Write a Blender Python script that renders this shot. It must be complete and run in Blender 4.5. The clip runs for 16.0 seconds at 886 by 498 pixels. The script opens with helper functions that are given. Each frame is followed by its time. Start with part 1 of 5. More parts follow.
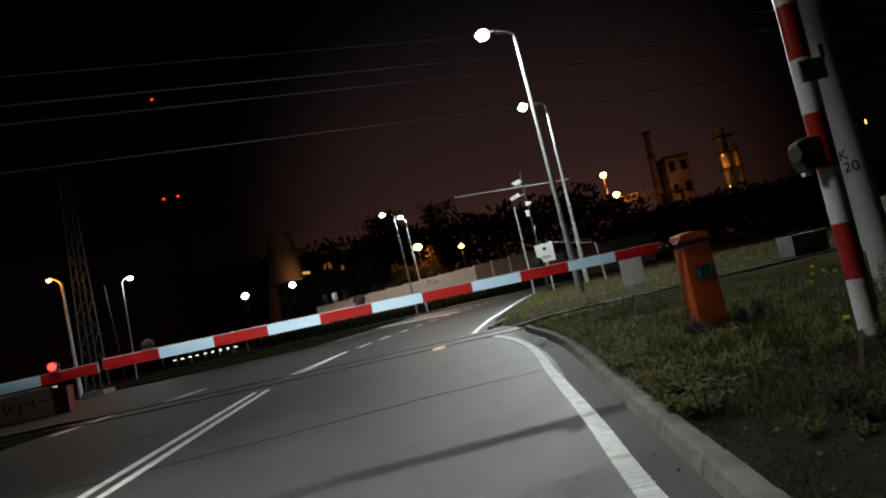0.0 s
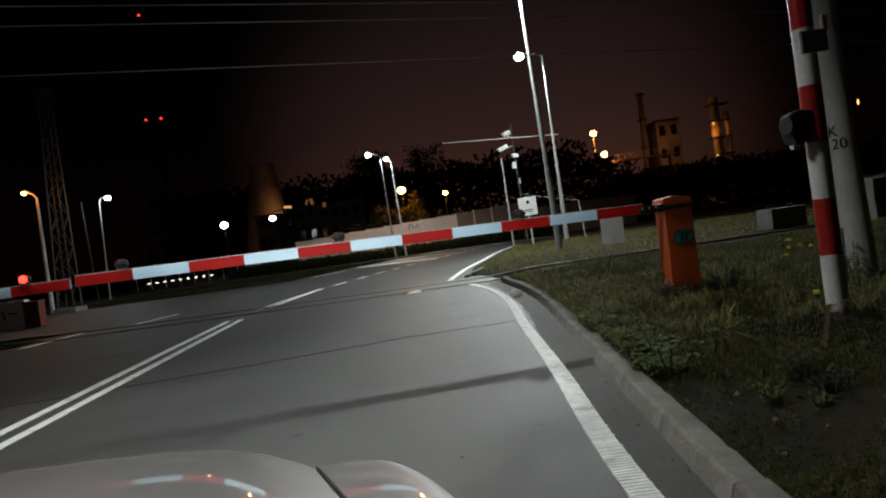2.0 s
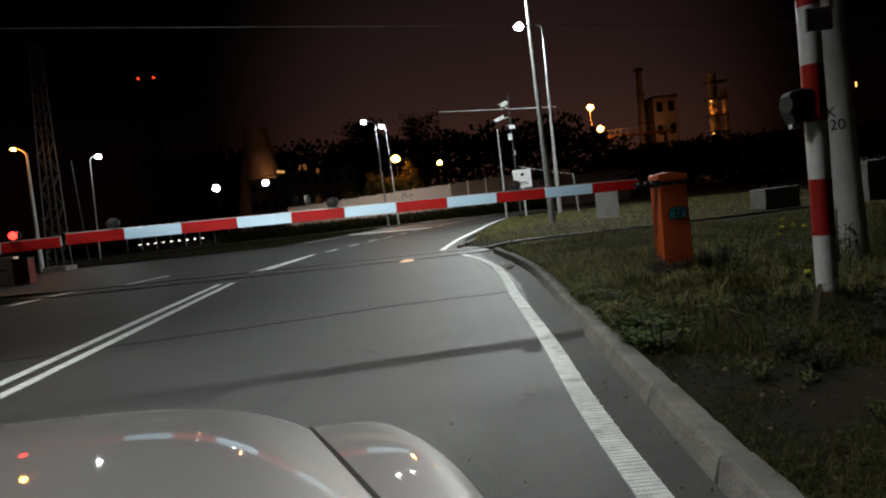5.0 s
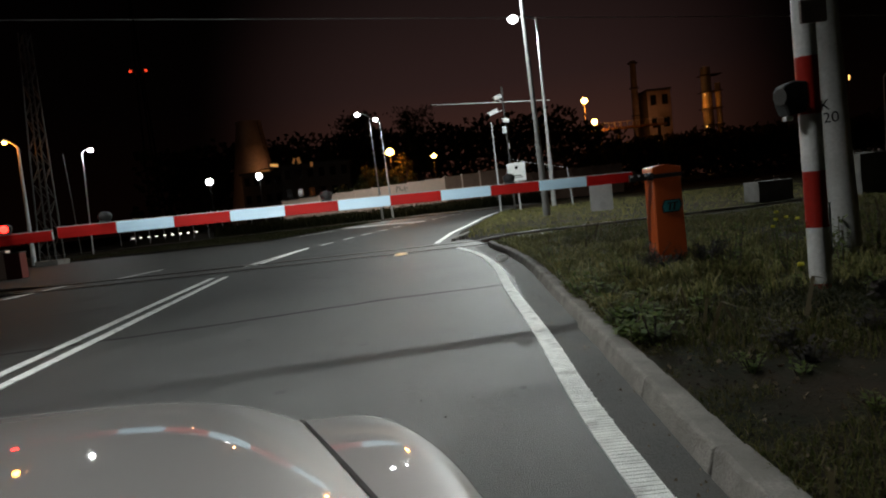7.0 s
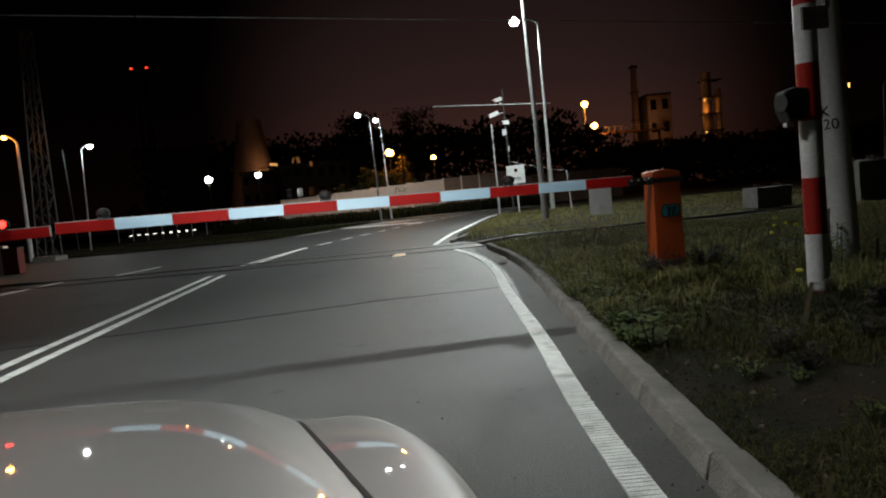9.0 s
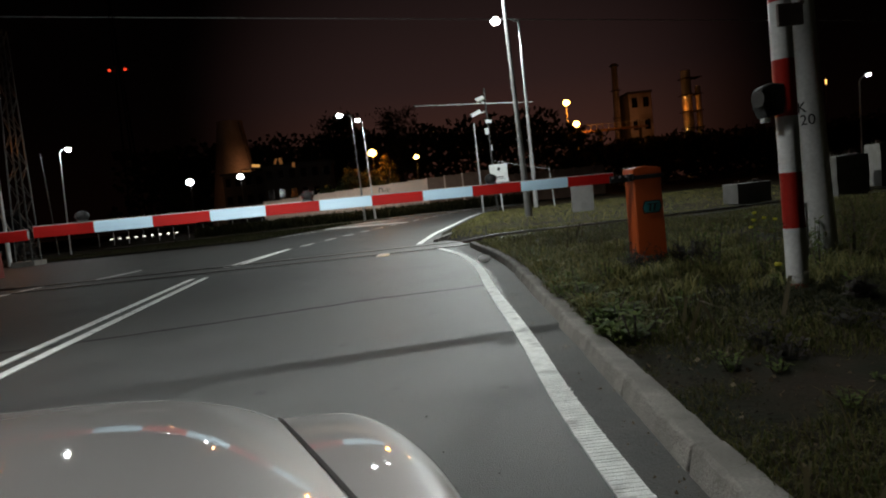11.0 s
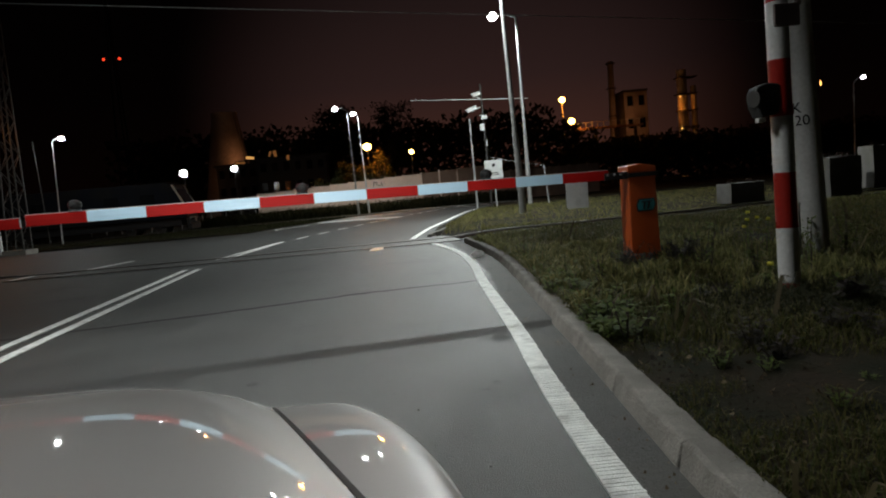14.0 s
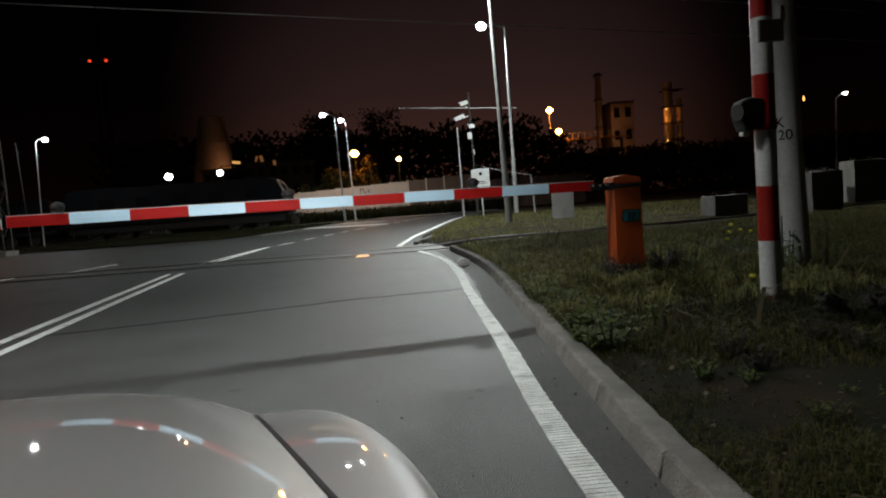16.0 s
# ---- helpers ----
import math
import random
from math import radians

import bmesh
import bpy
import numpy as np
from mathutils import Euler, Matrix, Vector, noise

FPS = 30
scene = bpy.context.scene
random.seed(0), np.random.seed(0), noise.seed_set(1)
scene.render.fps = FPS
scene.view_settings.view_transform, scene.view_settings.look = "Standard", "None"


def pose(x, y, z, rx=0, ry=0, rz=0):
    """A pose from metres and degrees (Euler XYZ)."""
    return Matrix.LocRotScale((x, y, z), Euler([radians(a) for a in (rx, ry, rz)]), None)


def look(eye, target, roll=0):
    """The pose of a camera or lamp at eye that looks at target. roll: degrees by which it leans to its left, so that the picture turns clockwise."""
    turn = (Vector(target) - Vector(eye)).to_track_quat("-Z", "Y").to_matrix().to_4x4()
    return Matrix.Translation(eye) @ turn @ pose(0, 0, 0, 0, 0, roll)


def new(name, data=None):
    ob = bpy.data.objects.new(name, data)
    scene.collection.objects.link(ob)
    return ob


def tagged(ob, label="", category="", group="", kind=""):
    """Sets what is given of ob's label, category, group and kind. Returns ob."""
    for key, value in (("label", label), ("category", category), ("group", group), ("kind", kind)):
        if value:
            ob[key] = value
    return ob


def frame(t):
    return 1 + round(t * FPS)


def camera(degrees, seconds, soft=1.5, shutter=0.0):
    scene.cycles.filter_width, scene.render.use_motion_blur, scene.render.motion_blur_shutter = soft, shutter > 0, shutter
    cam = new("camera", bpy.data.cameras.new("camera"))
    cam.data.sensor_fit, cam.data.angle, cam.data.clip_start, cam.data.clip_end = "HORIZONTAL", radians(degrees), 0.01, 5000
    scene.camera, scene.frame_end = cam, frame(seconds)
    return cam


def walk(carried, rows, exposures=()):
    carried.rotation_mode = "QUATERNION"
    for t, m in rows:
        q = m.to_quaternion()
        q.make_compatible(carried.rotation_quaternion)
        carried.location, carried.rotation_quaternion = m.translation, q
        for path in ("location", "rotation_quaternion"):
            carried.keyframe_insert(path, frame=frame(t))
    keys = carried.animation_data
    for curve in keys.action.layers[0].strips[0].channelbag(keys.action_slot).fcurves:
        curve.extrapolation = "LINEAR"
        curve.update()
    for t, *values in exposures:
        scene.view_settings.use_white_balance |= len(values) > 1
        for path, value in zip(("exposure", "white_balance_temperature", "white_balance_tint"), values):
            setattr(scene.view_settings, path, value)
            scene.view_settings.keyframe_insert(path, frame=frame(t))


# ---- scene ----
cam = camera(66.0, 16.0, soft=2.0)
PATH = [
    (0.0, pose(0.018, -0.046, 1.182, 93.94, 12.46, 1.69)),
    (0.5, pose(0.012, -0.082, 1.182, 93.86, 13.23, 1.57)),
    (1.0, pose(0.011, -0.061, 1.177, 92.70, 12.40, 0.81)),
    (1.5, pose(0.017, -0.052, 1.167, 91.33, 11.01, -0.69)),
    (2.0, pose(0.016, -0.024, 1.164, 89.13, 7.86, -0.02)),
    (2.5, pose(0.014, -0.022, 1.161, 88.73, 8.32, -0.58)),
    (3.0, pose(0.016, -0.024, 1.161, 88.35, 8.15, -0.80)),
    (3.5, pose(0.013, -0.020, 1.161, 87.78, 8.21, -1.34)),
    (4.0, pose(0.022, -0.018, 1.148, 85.80, 7.84, -2.84)),
    (4.5, pose(-0.002, -0.016, 1.156, 86.61, 6.11, -0.59)),
    (7, pose(-0.000, 0.000, 1.150, 85.95, 6.15, -1.10)),
    (7.5, pose(0.002, 0.004, 1.150, 85.92, 6.31, -1.26)),
    (8, pose(-0.001, 0.002, 1.151, 85.81, 5.95, -1.34)),
    (8.5, pose(-0.003, 0.003, 1.150, 86.03, 5.56, -1.44)),
    (9, pose(-0.003, 0.008, 1.148, 86.07, 5.34, -1.19)),
    (11.5, pose(0.009, -0.003, 1.138, 85.88, 6.06, -2.72)),
    (12.0, pose(0.001, -0.010, 1.141, 86.77, 6.02, -1.84)),
    (12.5, pose(0.002, -0.004, 1.135, 85.96, 5.34, -2.32)),
    (13.0, pose(-0.003, -0.005, 1.138, 85.59, 5.00, -2.62)),
    (13.5, pose(0.002, -0.001, 1.135, 85.21, 5.19, -3.46)),
    (14.0, pose(0.001, -0.001, 1.133, 85.46, 5.10, -3.04)),
    (14.5, pose(0.002, -0.000, 1.133, 85.26, 4.84, -3.61)),
    (15.0, pose(0.002, -0.002, 1.136, 85.60, 4.68, -3.56)),
    (15.5, pose(0.009, -0.004, 1.138, 86.26, 5.32, -3.70)),
    (16.0, pose(0.003, -0.002, 1.133, 86.03, 4.19, -4.16)),
]
walk(cam, PATH)

# ---- night sky, street light and headlights ----
world = bpy.data.worlds.new("night_sky")
scene.world = world
world.use_nodes = True
wn = world.node_tree.nodes
wl = world.node_tree.links
w_bg = wn["Background"]
w_co = wn.new("ShaderNodeTexCoord")
w_sep = wn.new("ShaderNodeSeparateXYZ")
w_ramp = wn.new("ShaderNodeValToRGB")
wl.new(w_co.outputs["Generated"], w_sep.inputs[0])
wl.new(w_sep.outputs["Z"], w_ramp.inputs[0])
w_dot = wn.new("ShaderNodeVectorMath")
w_dot.operation = "DOT_PRODUCT"
w_dot.inputs[1].default_value = (0.1, 0.987, 0.12)
w_side = wn.new("ShaderNodeMapRange")
w_side.interpolation_type = "SMOOTHSTEP"
w_side.inputs["From Min"].default_value, w_side.inputs["From Max"].default_value = 0.915, 1.0
w_side.inputs["To Min"].default_value, w_side.inputs["To Max"].default_value = 0.03, 1.0
w_mul = wn.new("ShaderNodeVectorMath")
w_mul.operation = "SCALE"
wl.new(w_co.outputs["Generated"], w_dot.inputs[0])
wl.new(w_dot.outputs["Value"], w_side.inputs["Value"])
wl.new(w_side.outputs[0], w_mul.inputs["Scale"])
wl.new(w_ramp.outputs[0], w_mul.inputs[0])
# town glow low over the horizon, black above
el = w_ramp.color_ramp.elements
el[0].position, el[0].color = 0.0, (0.058, 0.021, 0.0135, 1)
el[1].position, el[1].color = 0.40, (0.0042, 0.004, 0.0042, 1)
mid = el.new(0.16)
mid.color = (0.023, 0.0115, 0.0105, 1)
wl.new(w_mul.outputs[0], w_bg.inputs["Color"])
w_bg.inputs["Strength"].default_value = 1.0

COOL = (0.93, 1.0, 0.97)
SODIUM = (1.0, 0.28, 0.03)
DUSKY = (1.0, 0.42, 0.17)


def spot(name, eye, target, watts, degrees, blend, colour, radius=0.12):
    d = bpy.data.lights.new(name, "SPOT")
    d.energy, d.spot_size, d.spot_blend, d.color, d.shadow_soft_size = watts, radians(degrees), blend, colour, radius
    ob = new(name, d)
    ob.matrix_world = look(eye, target)
    return ob


def bulb(name, eye, watts, colour, radius=0.2):
    d = bpy.data.lights.new(name, "POINT")
    d.energy, d.color, d.shadow_soft_size = watts, colour, radius
    ob = new(name, d)
    ob.location = eye
    return ob


# street lamps: the one over the near lane, then those down the road
spot("street_light", (-7.2, 5.2, 9.5), (-0.9, 4.8, 0), 3300, 62, 1.0, (0.97, 1.0, 0.97), 0.5)
spot("street_light", (3.3, 28.2, 11.3), (2.6, 27.6, 0), 10500, 172, 0.3, COOL, 0.25)
spot("street_light", (6.35, 42.5, 11.4), (5.6, 40.0, 0), 4500, 156, 0.5, COOL)
spot("street_light", (-5.55, 62, 9.4), (-5.6, 63, 0), 2300, 156, 0.5, COOL)
spot("street_light", (-4.3, 66, 9.35), (-4.3, 67, 0), 2300, 156, 0.5, COOL)
bulb("street_light", (-21.9, 36.4, 6.35), 140, SODIUM)
bulb("street_light", (-23.9, 49.8, 7.2), 260, COOL)
bulb("yard_or_fill_light", (-4.0, 79.2, 7.2), 1700, SODIUM)
bulb("yard_or_fill_light", (1.05, 81.0, 6.3), 120, SODIUM)
bulb("plant_or_fill_light", (50.2, 199.0, 19.0), 3500, SODIUM, 0.6)
bulb("plant_or_fill_light", (47.8, 199.0, 25.4), 2500, SODIUM, 0.6)
bulb("plant_or_fill_light", (101.6, 246.0, 25.0), 380, SODIUM, 0.6)
bulb("yard_or_fill_light", (-28.3, 124.6, 10.6), 170, DUSKY, 0.3)
# unseen fill lamp added to brighten the tower's front
bulb("yard_or_fill_light", (-36.5, 116.0, 7.0), 110, DUSKY, 0.3)
# fill lamp hung in the air to lift the plant block
bulb("plant_or_fill_light", (80.0, 238.0, 22.0), 650, DUSKY, 0.6)
# dipped headlights of the waiting car
spot("headlight_beam", (-0.22, 2.02, 0.62), (-0.6, 9.0, 0.55), 430, 66, 1.0, (0.98, 1.0, 0.97), 0.07)
spot("headlight_beam", (-1.26, 2.02, 0.62), (-1.9, 9.0, 0.55), 430, 66, 1.0, (0.98, 1.0, 0.97), 0.07)


# ---- materials ----
def paint(name, base, rough=0.6, metal=0.0, vary=0.25, scale=6.0, fine=60.0, bump=0.15, coat=0.0, stain=None, stain_at=0.62, spec=0.5):
    m = bpy.data.materials.new(name)
    m.use_nodes = True
    n, l = m.node_tree.nodes, m.node_tree.links
    b = n["Principled BSDF"]
    co = n.new("ShaderNodeTexCoord")
    n1 = n.new("ShaderNodeTexNoise")
    n1.inputs["Scale"].default_value, n1.inputs["Detail"].default_value = scale, 5
    n2 = n.new("ShaderNodeTexNoise")
    n2.inputs["Scale"].default_value, n2.inputs["Detail"].default_value = fine, 3
    l.new(co.outputs["Object"], n1.inputs["Vector"])
    l.new(co.outputs["Object"], n2.inputs["Vector"])
    mix = n.new("ShaderNodeMath")
    mix.operation = "ADD"
    l.new(n1.outputs["Fac"], mix.inputs[0])
    l.new(n2.outputs["Fac"], mix.inputs[1])
    r = n.new("ShaderNodeMapRange")
    r.inputs["From Min"].default_value, r.inputs["From Max"].default_value = 0.6, 1.4
    r.inputs["To Min"].default_value, r.inputs["To Max"].default_value = 1 - vary, 1 + vary
    l.new(mix.outputs[0], r.inputs["Value"])
    col = n.new("ShaderNodeVectorMath")
    col.operation = "SCALE"
    col.inputs[0].default_value = base
    l.new(r.outputs[0], col.inputs["Scale"])
    out = col.outputs[0]
    if stain:
        n3 = n.new("ShaderNodeTexNoise")
        n3.inputs["Scale"].default_value, n3.inputs["Detail"].default_value = scale * 0.6, 8
        l.new(co.outputs["Object"], n3.inputs["Vector"])
        rr = n.new("ShaderNodeMapRange")
        rr.inputs["From Min"].default_value, rr.inputs["From Max"].default_value = stain_at - 0.1, stain_at + 0.1
        l.new(n3.outputs["Fac"], rr.inputs["Value"])
        mx = n.new("ShaderNodeMix")
        mx.data_type = "RGBA"
        mx.inputs["B"].default_value = (*stain, 1)
        l.new(rr.outputs[0], mx.inputs["Factor"])
        l.new(out, mx.inputs["A"])
        out = mx.outputs["Result"]
    l.new(out, b.inputs["Base Color"])
    rg = n.new("ShaderNodeMapRange")
    rg.inputs["To Min"].default_value, rg.inputs["To Max"].default_value = rough * 0.85, min(1, rough * 1.15)
    l.new(n1.outputs["Fac"], rg.inputs["Value"])
    l.new(rg.outputs[0], b.inputs["Roughness"])
    b.inputs["Metallic"].default_value = metal
    b.inputs["Specular IOR Level"].default_value = spec
    b.inputs["Coat Weight"].default_value, b.inputs["Coat Roughness"].default_value = coat, 0.03
    if bump:
        bp = n.new("ShaderNodeBump")
        bp.inputs["Strength"].default_value, bp.inputs["Distance"].default_value = bump, 0.01
        l.new(n2.outputs["Fac"], bp.inputs["Height"])
        l.new(bp.outputs[0], b.inputs["Normal"])
    return m


def glow(name, colour, strength):
    m = bpy.data.materials.new(name)
    m.use_nodes = True
    b = m.node_tree.nodes["Principled BSDF"]
    b.inputs["Base Color"].default_value = (*colour, 1)
    b.inputs["Emission Color"].default_value = (*colour, 1)
    b.inputs["Emission Strength"].default_value = strength
    return m


def island_paint(name, a, b_, rough=0.75, spec=0.12, thin=0.4):
    """Colour that changes from blade to blade or leaf to leaf."""
    m = bpy.data.materials.new(name)
    m.use_nodes = True
    n, l = m.node_tree.nodes, m.node_tree.links
    g = n.new("ShaderNodeNewGeometry")
    r = n.new("ShaderNodeValToRGB")
    r.color_ramp.elements[0].color, r.color_ramp.elements[1].color = (*a, 1), (*b_, 1)
    l.new(g.outputs["Random Per Island"], r.inputs[0])
    l.new(r.outputs[0], n["Principled BSDF"].inputs["Base Color"])
    n["Principled BSDF"].inputs["Roughness"].default_value = rough
    n["Principled BSDF"].inputs["Specular IOR Level"].default_value = spec
    tl = n.new("ShaderNodeBsdfTranslucent")
    mx = n.new("ShaderNodeMixShader")
    mx.inputs[0].default_value = thin
    l.new(r.outputs[0], tl.inputs["Color"])
    l.new(n["Principled BSDF"].outputs[0], mx.inputs[1])
    l.new(tl.outputs[0], mx.inputs[2])
    l.new(mx.outputs[0], n["Material Output"].inputs["Surface"])
    return m


M = dict(
    asphalt=paint("asphalt", (0.05, 0.0515, 0.05), 0.55, 0, 0.4, 1.3, 140, 0.8, spec=0.3, stain=(0.037, 0.039, 0.039), stain_at=0.6),
    asphalt_dark=paint("asphalt_spot", (0.036, 0.036, 0.035), 0.6, 0, 0.4, 9, 140, 0.6, spec=0.25),
    gutter=paint("gutter_dirt", (0.06, 0.059, 0.056), 0.75, 0, 0.4, 3.0, 110, 0.9, spec=0.2, stain=(0.075, 0.07, 0.062), stain_at=0.58),
    old_asphalt=paint("old_asphalt", (0.034, 0.034, 0.033), 0.6, 0, 0.3, 1.5, 160, 0.5),
    tar=paint("tar", (0.022, 0.022, 0.022), 0.75, 0, 0.3, 5, 120, 0.3, spec=0.15),
    marking=paint("road_marking", (0.78, 0.8, 0.78), 0.7, 0, 0.3, 9, 130, 0.6, stain=(0.3, 0.3, 0.29), stain_at=0.66),
    concrete=paint("concrete", (0.21, 0.197, 0.178), 0.9, 0, 0.4, 5, 90, 0.8, spec=0.2, stain=(0.15, 0.14, 0.125), stain_at=0.6),
    pale_concrete=paint("pale_concrete", (0.66, 0.48, 0.38), 0.85, 0, 0.2, 0.7, 40, 0.4, stain=(0.3, 0.27, 0.23), stain_at=0.64),
    worn_concrete=paint("worn_concrete", (0.11, 0.105, 0.1), 0.9, 0, 0.35, 2.5, 60, 0.6, stain=(0.09, 0.085, 0.075), stain_at=0.55, spec=0.1),
    soil=paint("soil", (0.025, 0.018, 0.0115), 0.95, 0, 0.5, 3, 45, 1.0, spec=0.04, stain=(0.012, 0.013, 0.007), stain_at=0.5),
    ground=paint("ground_dirt", (0.03, 0.028, 0.018), 0.95, 0, 0.4, 0.3, 12, 0.8, spec=0.04),
    orange=paint("orange_paint", (0.5, 0.085, 0.014), 0.4, 0, 0.14, 5, 60, 0.06, stain=(0.42, 0.1, 0.03), stain_at=0.7),
    boom_white=paint("reflective_white", (0.57, 0.82, 1.0), 0.42, 0, 0.05, 3, 60, 0.03),
    boom_red=paint("reflective_red", (0.42, 0.007, 0.005), 0.6, 0, 0.08, 3, 60, 0.03, spec=0.2),
    pole_white=paint("pole_white", (0.5, 0.5, 0.49), 0.36, 0, 0.2, 3, 30, 0.06, stain=(0.5, 0.48, 0.45), stain_at=0.74),
    pole_red=paint("pole_red", (0.27, 0.015, 0.01), 0.28, 0, 0.15, 3, 30, 0.05),
    galv=paint("galvanised_steel", (0.4, 0.4, 0.395), 0.5, 0.4, 0.14, 4, 40, 0.05),
    grey_paint=paint("grey_paint", (0.66, 0.67, 0.66), 0.5, 0, 0.1, 4, 40, 0.05, stain=(0.3, 0.3, 0.28), stain_at=0.68),
    black=paint("black_metal", (0.02, 0.02, 0.021), 0.4, 0.2, 0.3, 8, 60, 0.1),
    dark=paint("dark_steel", (0.05, 0.048, 0.045), 0.55, 0.4, 0.3, 5, 60, 0.2),
    plate=paint("dull_plate", (0.15, 0.115, 0.105), 0.7, 0.1, 0.3, 6, 60, 0.2),
    tower=paint("tower_concrete", (0.3, 0.24, 0.2), 0.9, 0, 0.3, 0.25, 3, 0.3, stain=(0.16, 0.12, 0.1), stain_at=0.58),
    patch=paint("glint_steel", (0.6, 0.57, 0.53), 0.3, 0.9, 0.2, 6, 40, 0.12),
    rust=paint("rusty_steel", (0.085, 0.05, 0.035), 0.7, 0.3, 0.4, 8, 90, 0.4),
    rail=paint("polished_rail", (0.22, 0.21, 0.2), 0.4, 1.0, 0.15, 4, 60, 0.04),
    teal=paint("teal_plate", (0.03, 0.22, 0.25), 0.35, 0, 0.1, 8, 60, 0.02),
    car=paint("car_paint", (0.52, 0.49, 0.475), 0.5, 0.1, 0.03, 2, 900, 0.0, coat=1.0),
    car_dark=paint("car_plastic", (0.015, 0.015, 0.016), 0.5, 0, 0.2, 6, 80, 0.15),
    tyre=paint("tyre", (0.02, 0.02, 0.02), 0.8, 0, 0.2, 9, 90, 0.3),
    chrome=paint("chrome", (0.8, 0.8, 0.8), 0.12, 1.0, 0.03, 5, 50, 0.0),
    letter=paint("black_lettering", (0.006, 0.006, 0.006), 0.8, 0, 0.1, 9, 60, 0.0, spec=0.1),
    loco=paint("train_paint", (0.006, 0.007, 0.011), 0.7, 0.0, 0.3, 0.8, 20, 0.1, spec=0.12, stain=(0.012, 0.011, 0.01), stain_at=0.55),
    loco_glint=paint("train_glint", (0.5, 0.45, 0.38), 0.35, 0.2, 0.15, 1, 20, 0.1),
    cab_glass=paint("cab_glass", (0.01, 0.011, 0.012), 0.08, 0, 0.1, 2, 20, 0.0),
    brick=paint("plant_wall", (0.2, 0.12, 0.085), 0.85, 0, 0.25, 0.12, 1.5, 0.3),
    bark=paint("bark", (0.06, 0.045, 0.032), 0.9, 0, 0.4, 6, 40, 0.8),
    paper=paint("paper", (0.8, 0.8, 0.78), 0.7, 0, 0.1, 12, 60, 0.2),
    graffiti=paint("graffiti", (0.05, 0.045, 0.05), 0.7, 0, 0.2, 5, 60, 0.0),
    red_cab=paint("red_cabinet", (0.1, 0.016, 0.013), 0.5, 0, 0.2, 4, 60, 0.05),
    blade=island_paint("grass_blade", (0.03, 0.043, 0.009), (0.125, 0.11, 0.04)),
    # lighter grass copy: lamp light on the verge put into its colour
    lit_blade=island_paint("lit_grass_blade", (0.06, 0.075, 0.022), (0.25, 0.22, 0.09), thin=0.5),
    dry=island_paint("dry_stem", (0.06, 0.048, 0.027), (0.12, 0.1, 0.055)),
    weed=island_paint("weed_leaf", (0.055, 0.085, 0.02), (0.13, 0.16, 0.045)),
    # darker grass copy: shade at pole foot and far verge put into colour
    dark_shade_blade=island_paint("dark_shade_grass_blade", (0.015, 0.018, 0.007), (0.04, 0.038, 0.016)),
    grit=island_paint("grit", (0.03, 0.027, 0.022), (0.16, 0.145, 0.125), thin=0.0),
    dark_weed=island_paint("dark_weed_leaf", (0.025, 0.024, 0.02), (0.06, 0.05, 0.045)),
    tree=island_paint("tree_leaf", (0.035, 0.04, 0.015), (0.09, 0.085, 0.03)),
    leaf=island_paint("fallen_leaf", (0.05, 0.036, 0.022), (0.24, 0.19, 0.13)),
    petal=island_paint("yellow_petal", (0.55, 0.5, 0.04), (0.7, 0.66, 0.1)),
    led=glow("lamp_white", (0.95, 1.0, 1.0), 40),
    led_dim=glow("lamp_white_small", (0.95, 1.0, 1.0), 8),
    sod=glow("lamp_sodium", (1.0, 0.5, 0.1), 22),
    sod_small=glow("lamp_sodium_small", (1.0, 0.5, 0.12), 2.2),
    red_on=glow("warning_red", (1.0, 0.014, 0.009), 13),
    signal_red=glow("signal_red", (1.0, 0.02, 0.008), 520),
    red_mast=glow("mast_light_red", (1.0, 0.06, 0.02), 1.3),
    window=glow("lit_window", (1.0, 0.5, 0.14), 0.7),
    window_dim=glow("dim_window", (1.0, 0.42, 0.12), 0.12),
    low_white=glow("marker_white", (1.0, 0.93, 0.82), 1.6),
)


# ---- shape helpers ----
def box(bm, c, s, m=None):
    r = bmesh.ops.create_cube(bm, size=1, matrix=(m or Matrix()) @ Matrix.Translation(c) @ Matrix.Diagonal((*s, 1)))
    return r["verts"]


def rod(bm, a, b, r0, r1=None, seg=12):
    a, b = Vector(a), Vector(b)
    r1 = r0 if r1 is None else r1
    d = b - a
    m = Matrix.Translation((a + b) / 2) @ d.to_track_quat("Z", "Y").to_matrix().to_4x4()
    bmesh.ops.create_cone(bm, cap_ends=True, segments=seg, radius1=r0, radius2=r1, depth=d.length, matrix=m)


def ball(bm, c, s, seg=14, m=None):
    bmesh.ops.create_uvsphere(bm, u_segments=seg, v_segments=max(6, seg // 2), radius=1,
                              matrix=(m or Matrix()) @ Matrix.Translation(c) @ Matrix.Diagonal((*s, 1)))


def prism(bm, outline, a, b, axis="y"):
    """An outline drawn in the plane across axis, pushed from a to b."""
    def put(p, k):
        return {"x": (k, p[0], p[1]), "y": (p[0], k, p[1]), "z": (p[0], p[1], k)}[axis]
    lo = [bm.verts.new(put(p, a)) for p in outline]
    hi = [bm.verts.new(put(p, b)) for p in outline]
    bm.faces.new(lo)
    bm.faces.new(hi)
    for i in range(len(lo)):
        j = (i + 1) % len(lo)
        bm.faces.new((lo[i], lo[j], hi[j], hi[i]))
    bmesh.ops.recalc_face_normals(bm, faces=bm.faces)


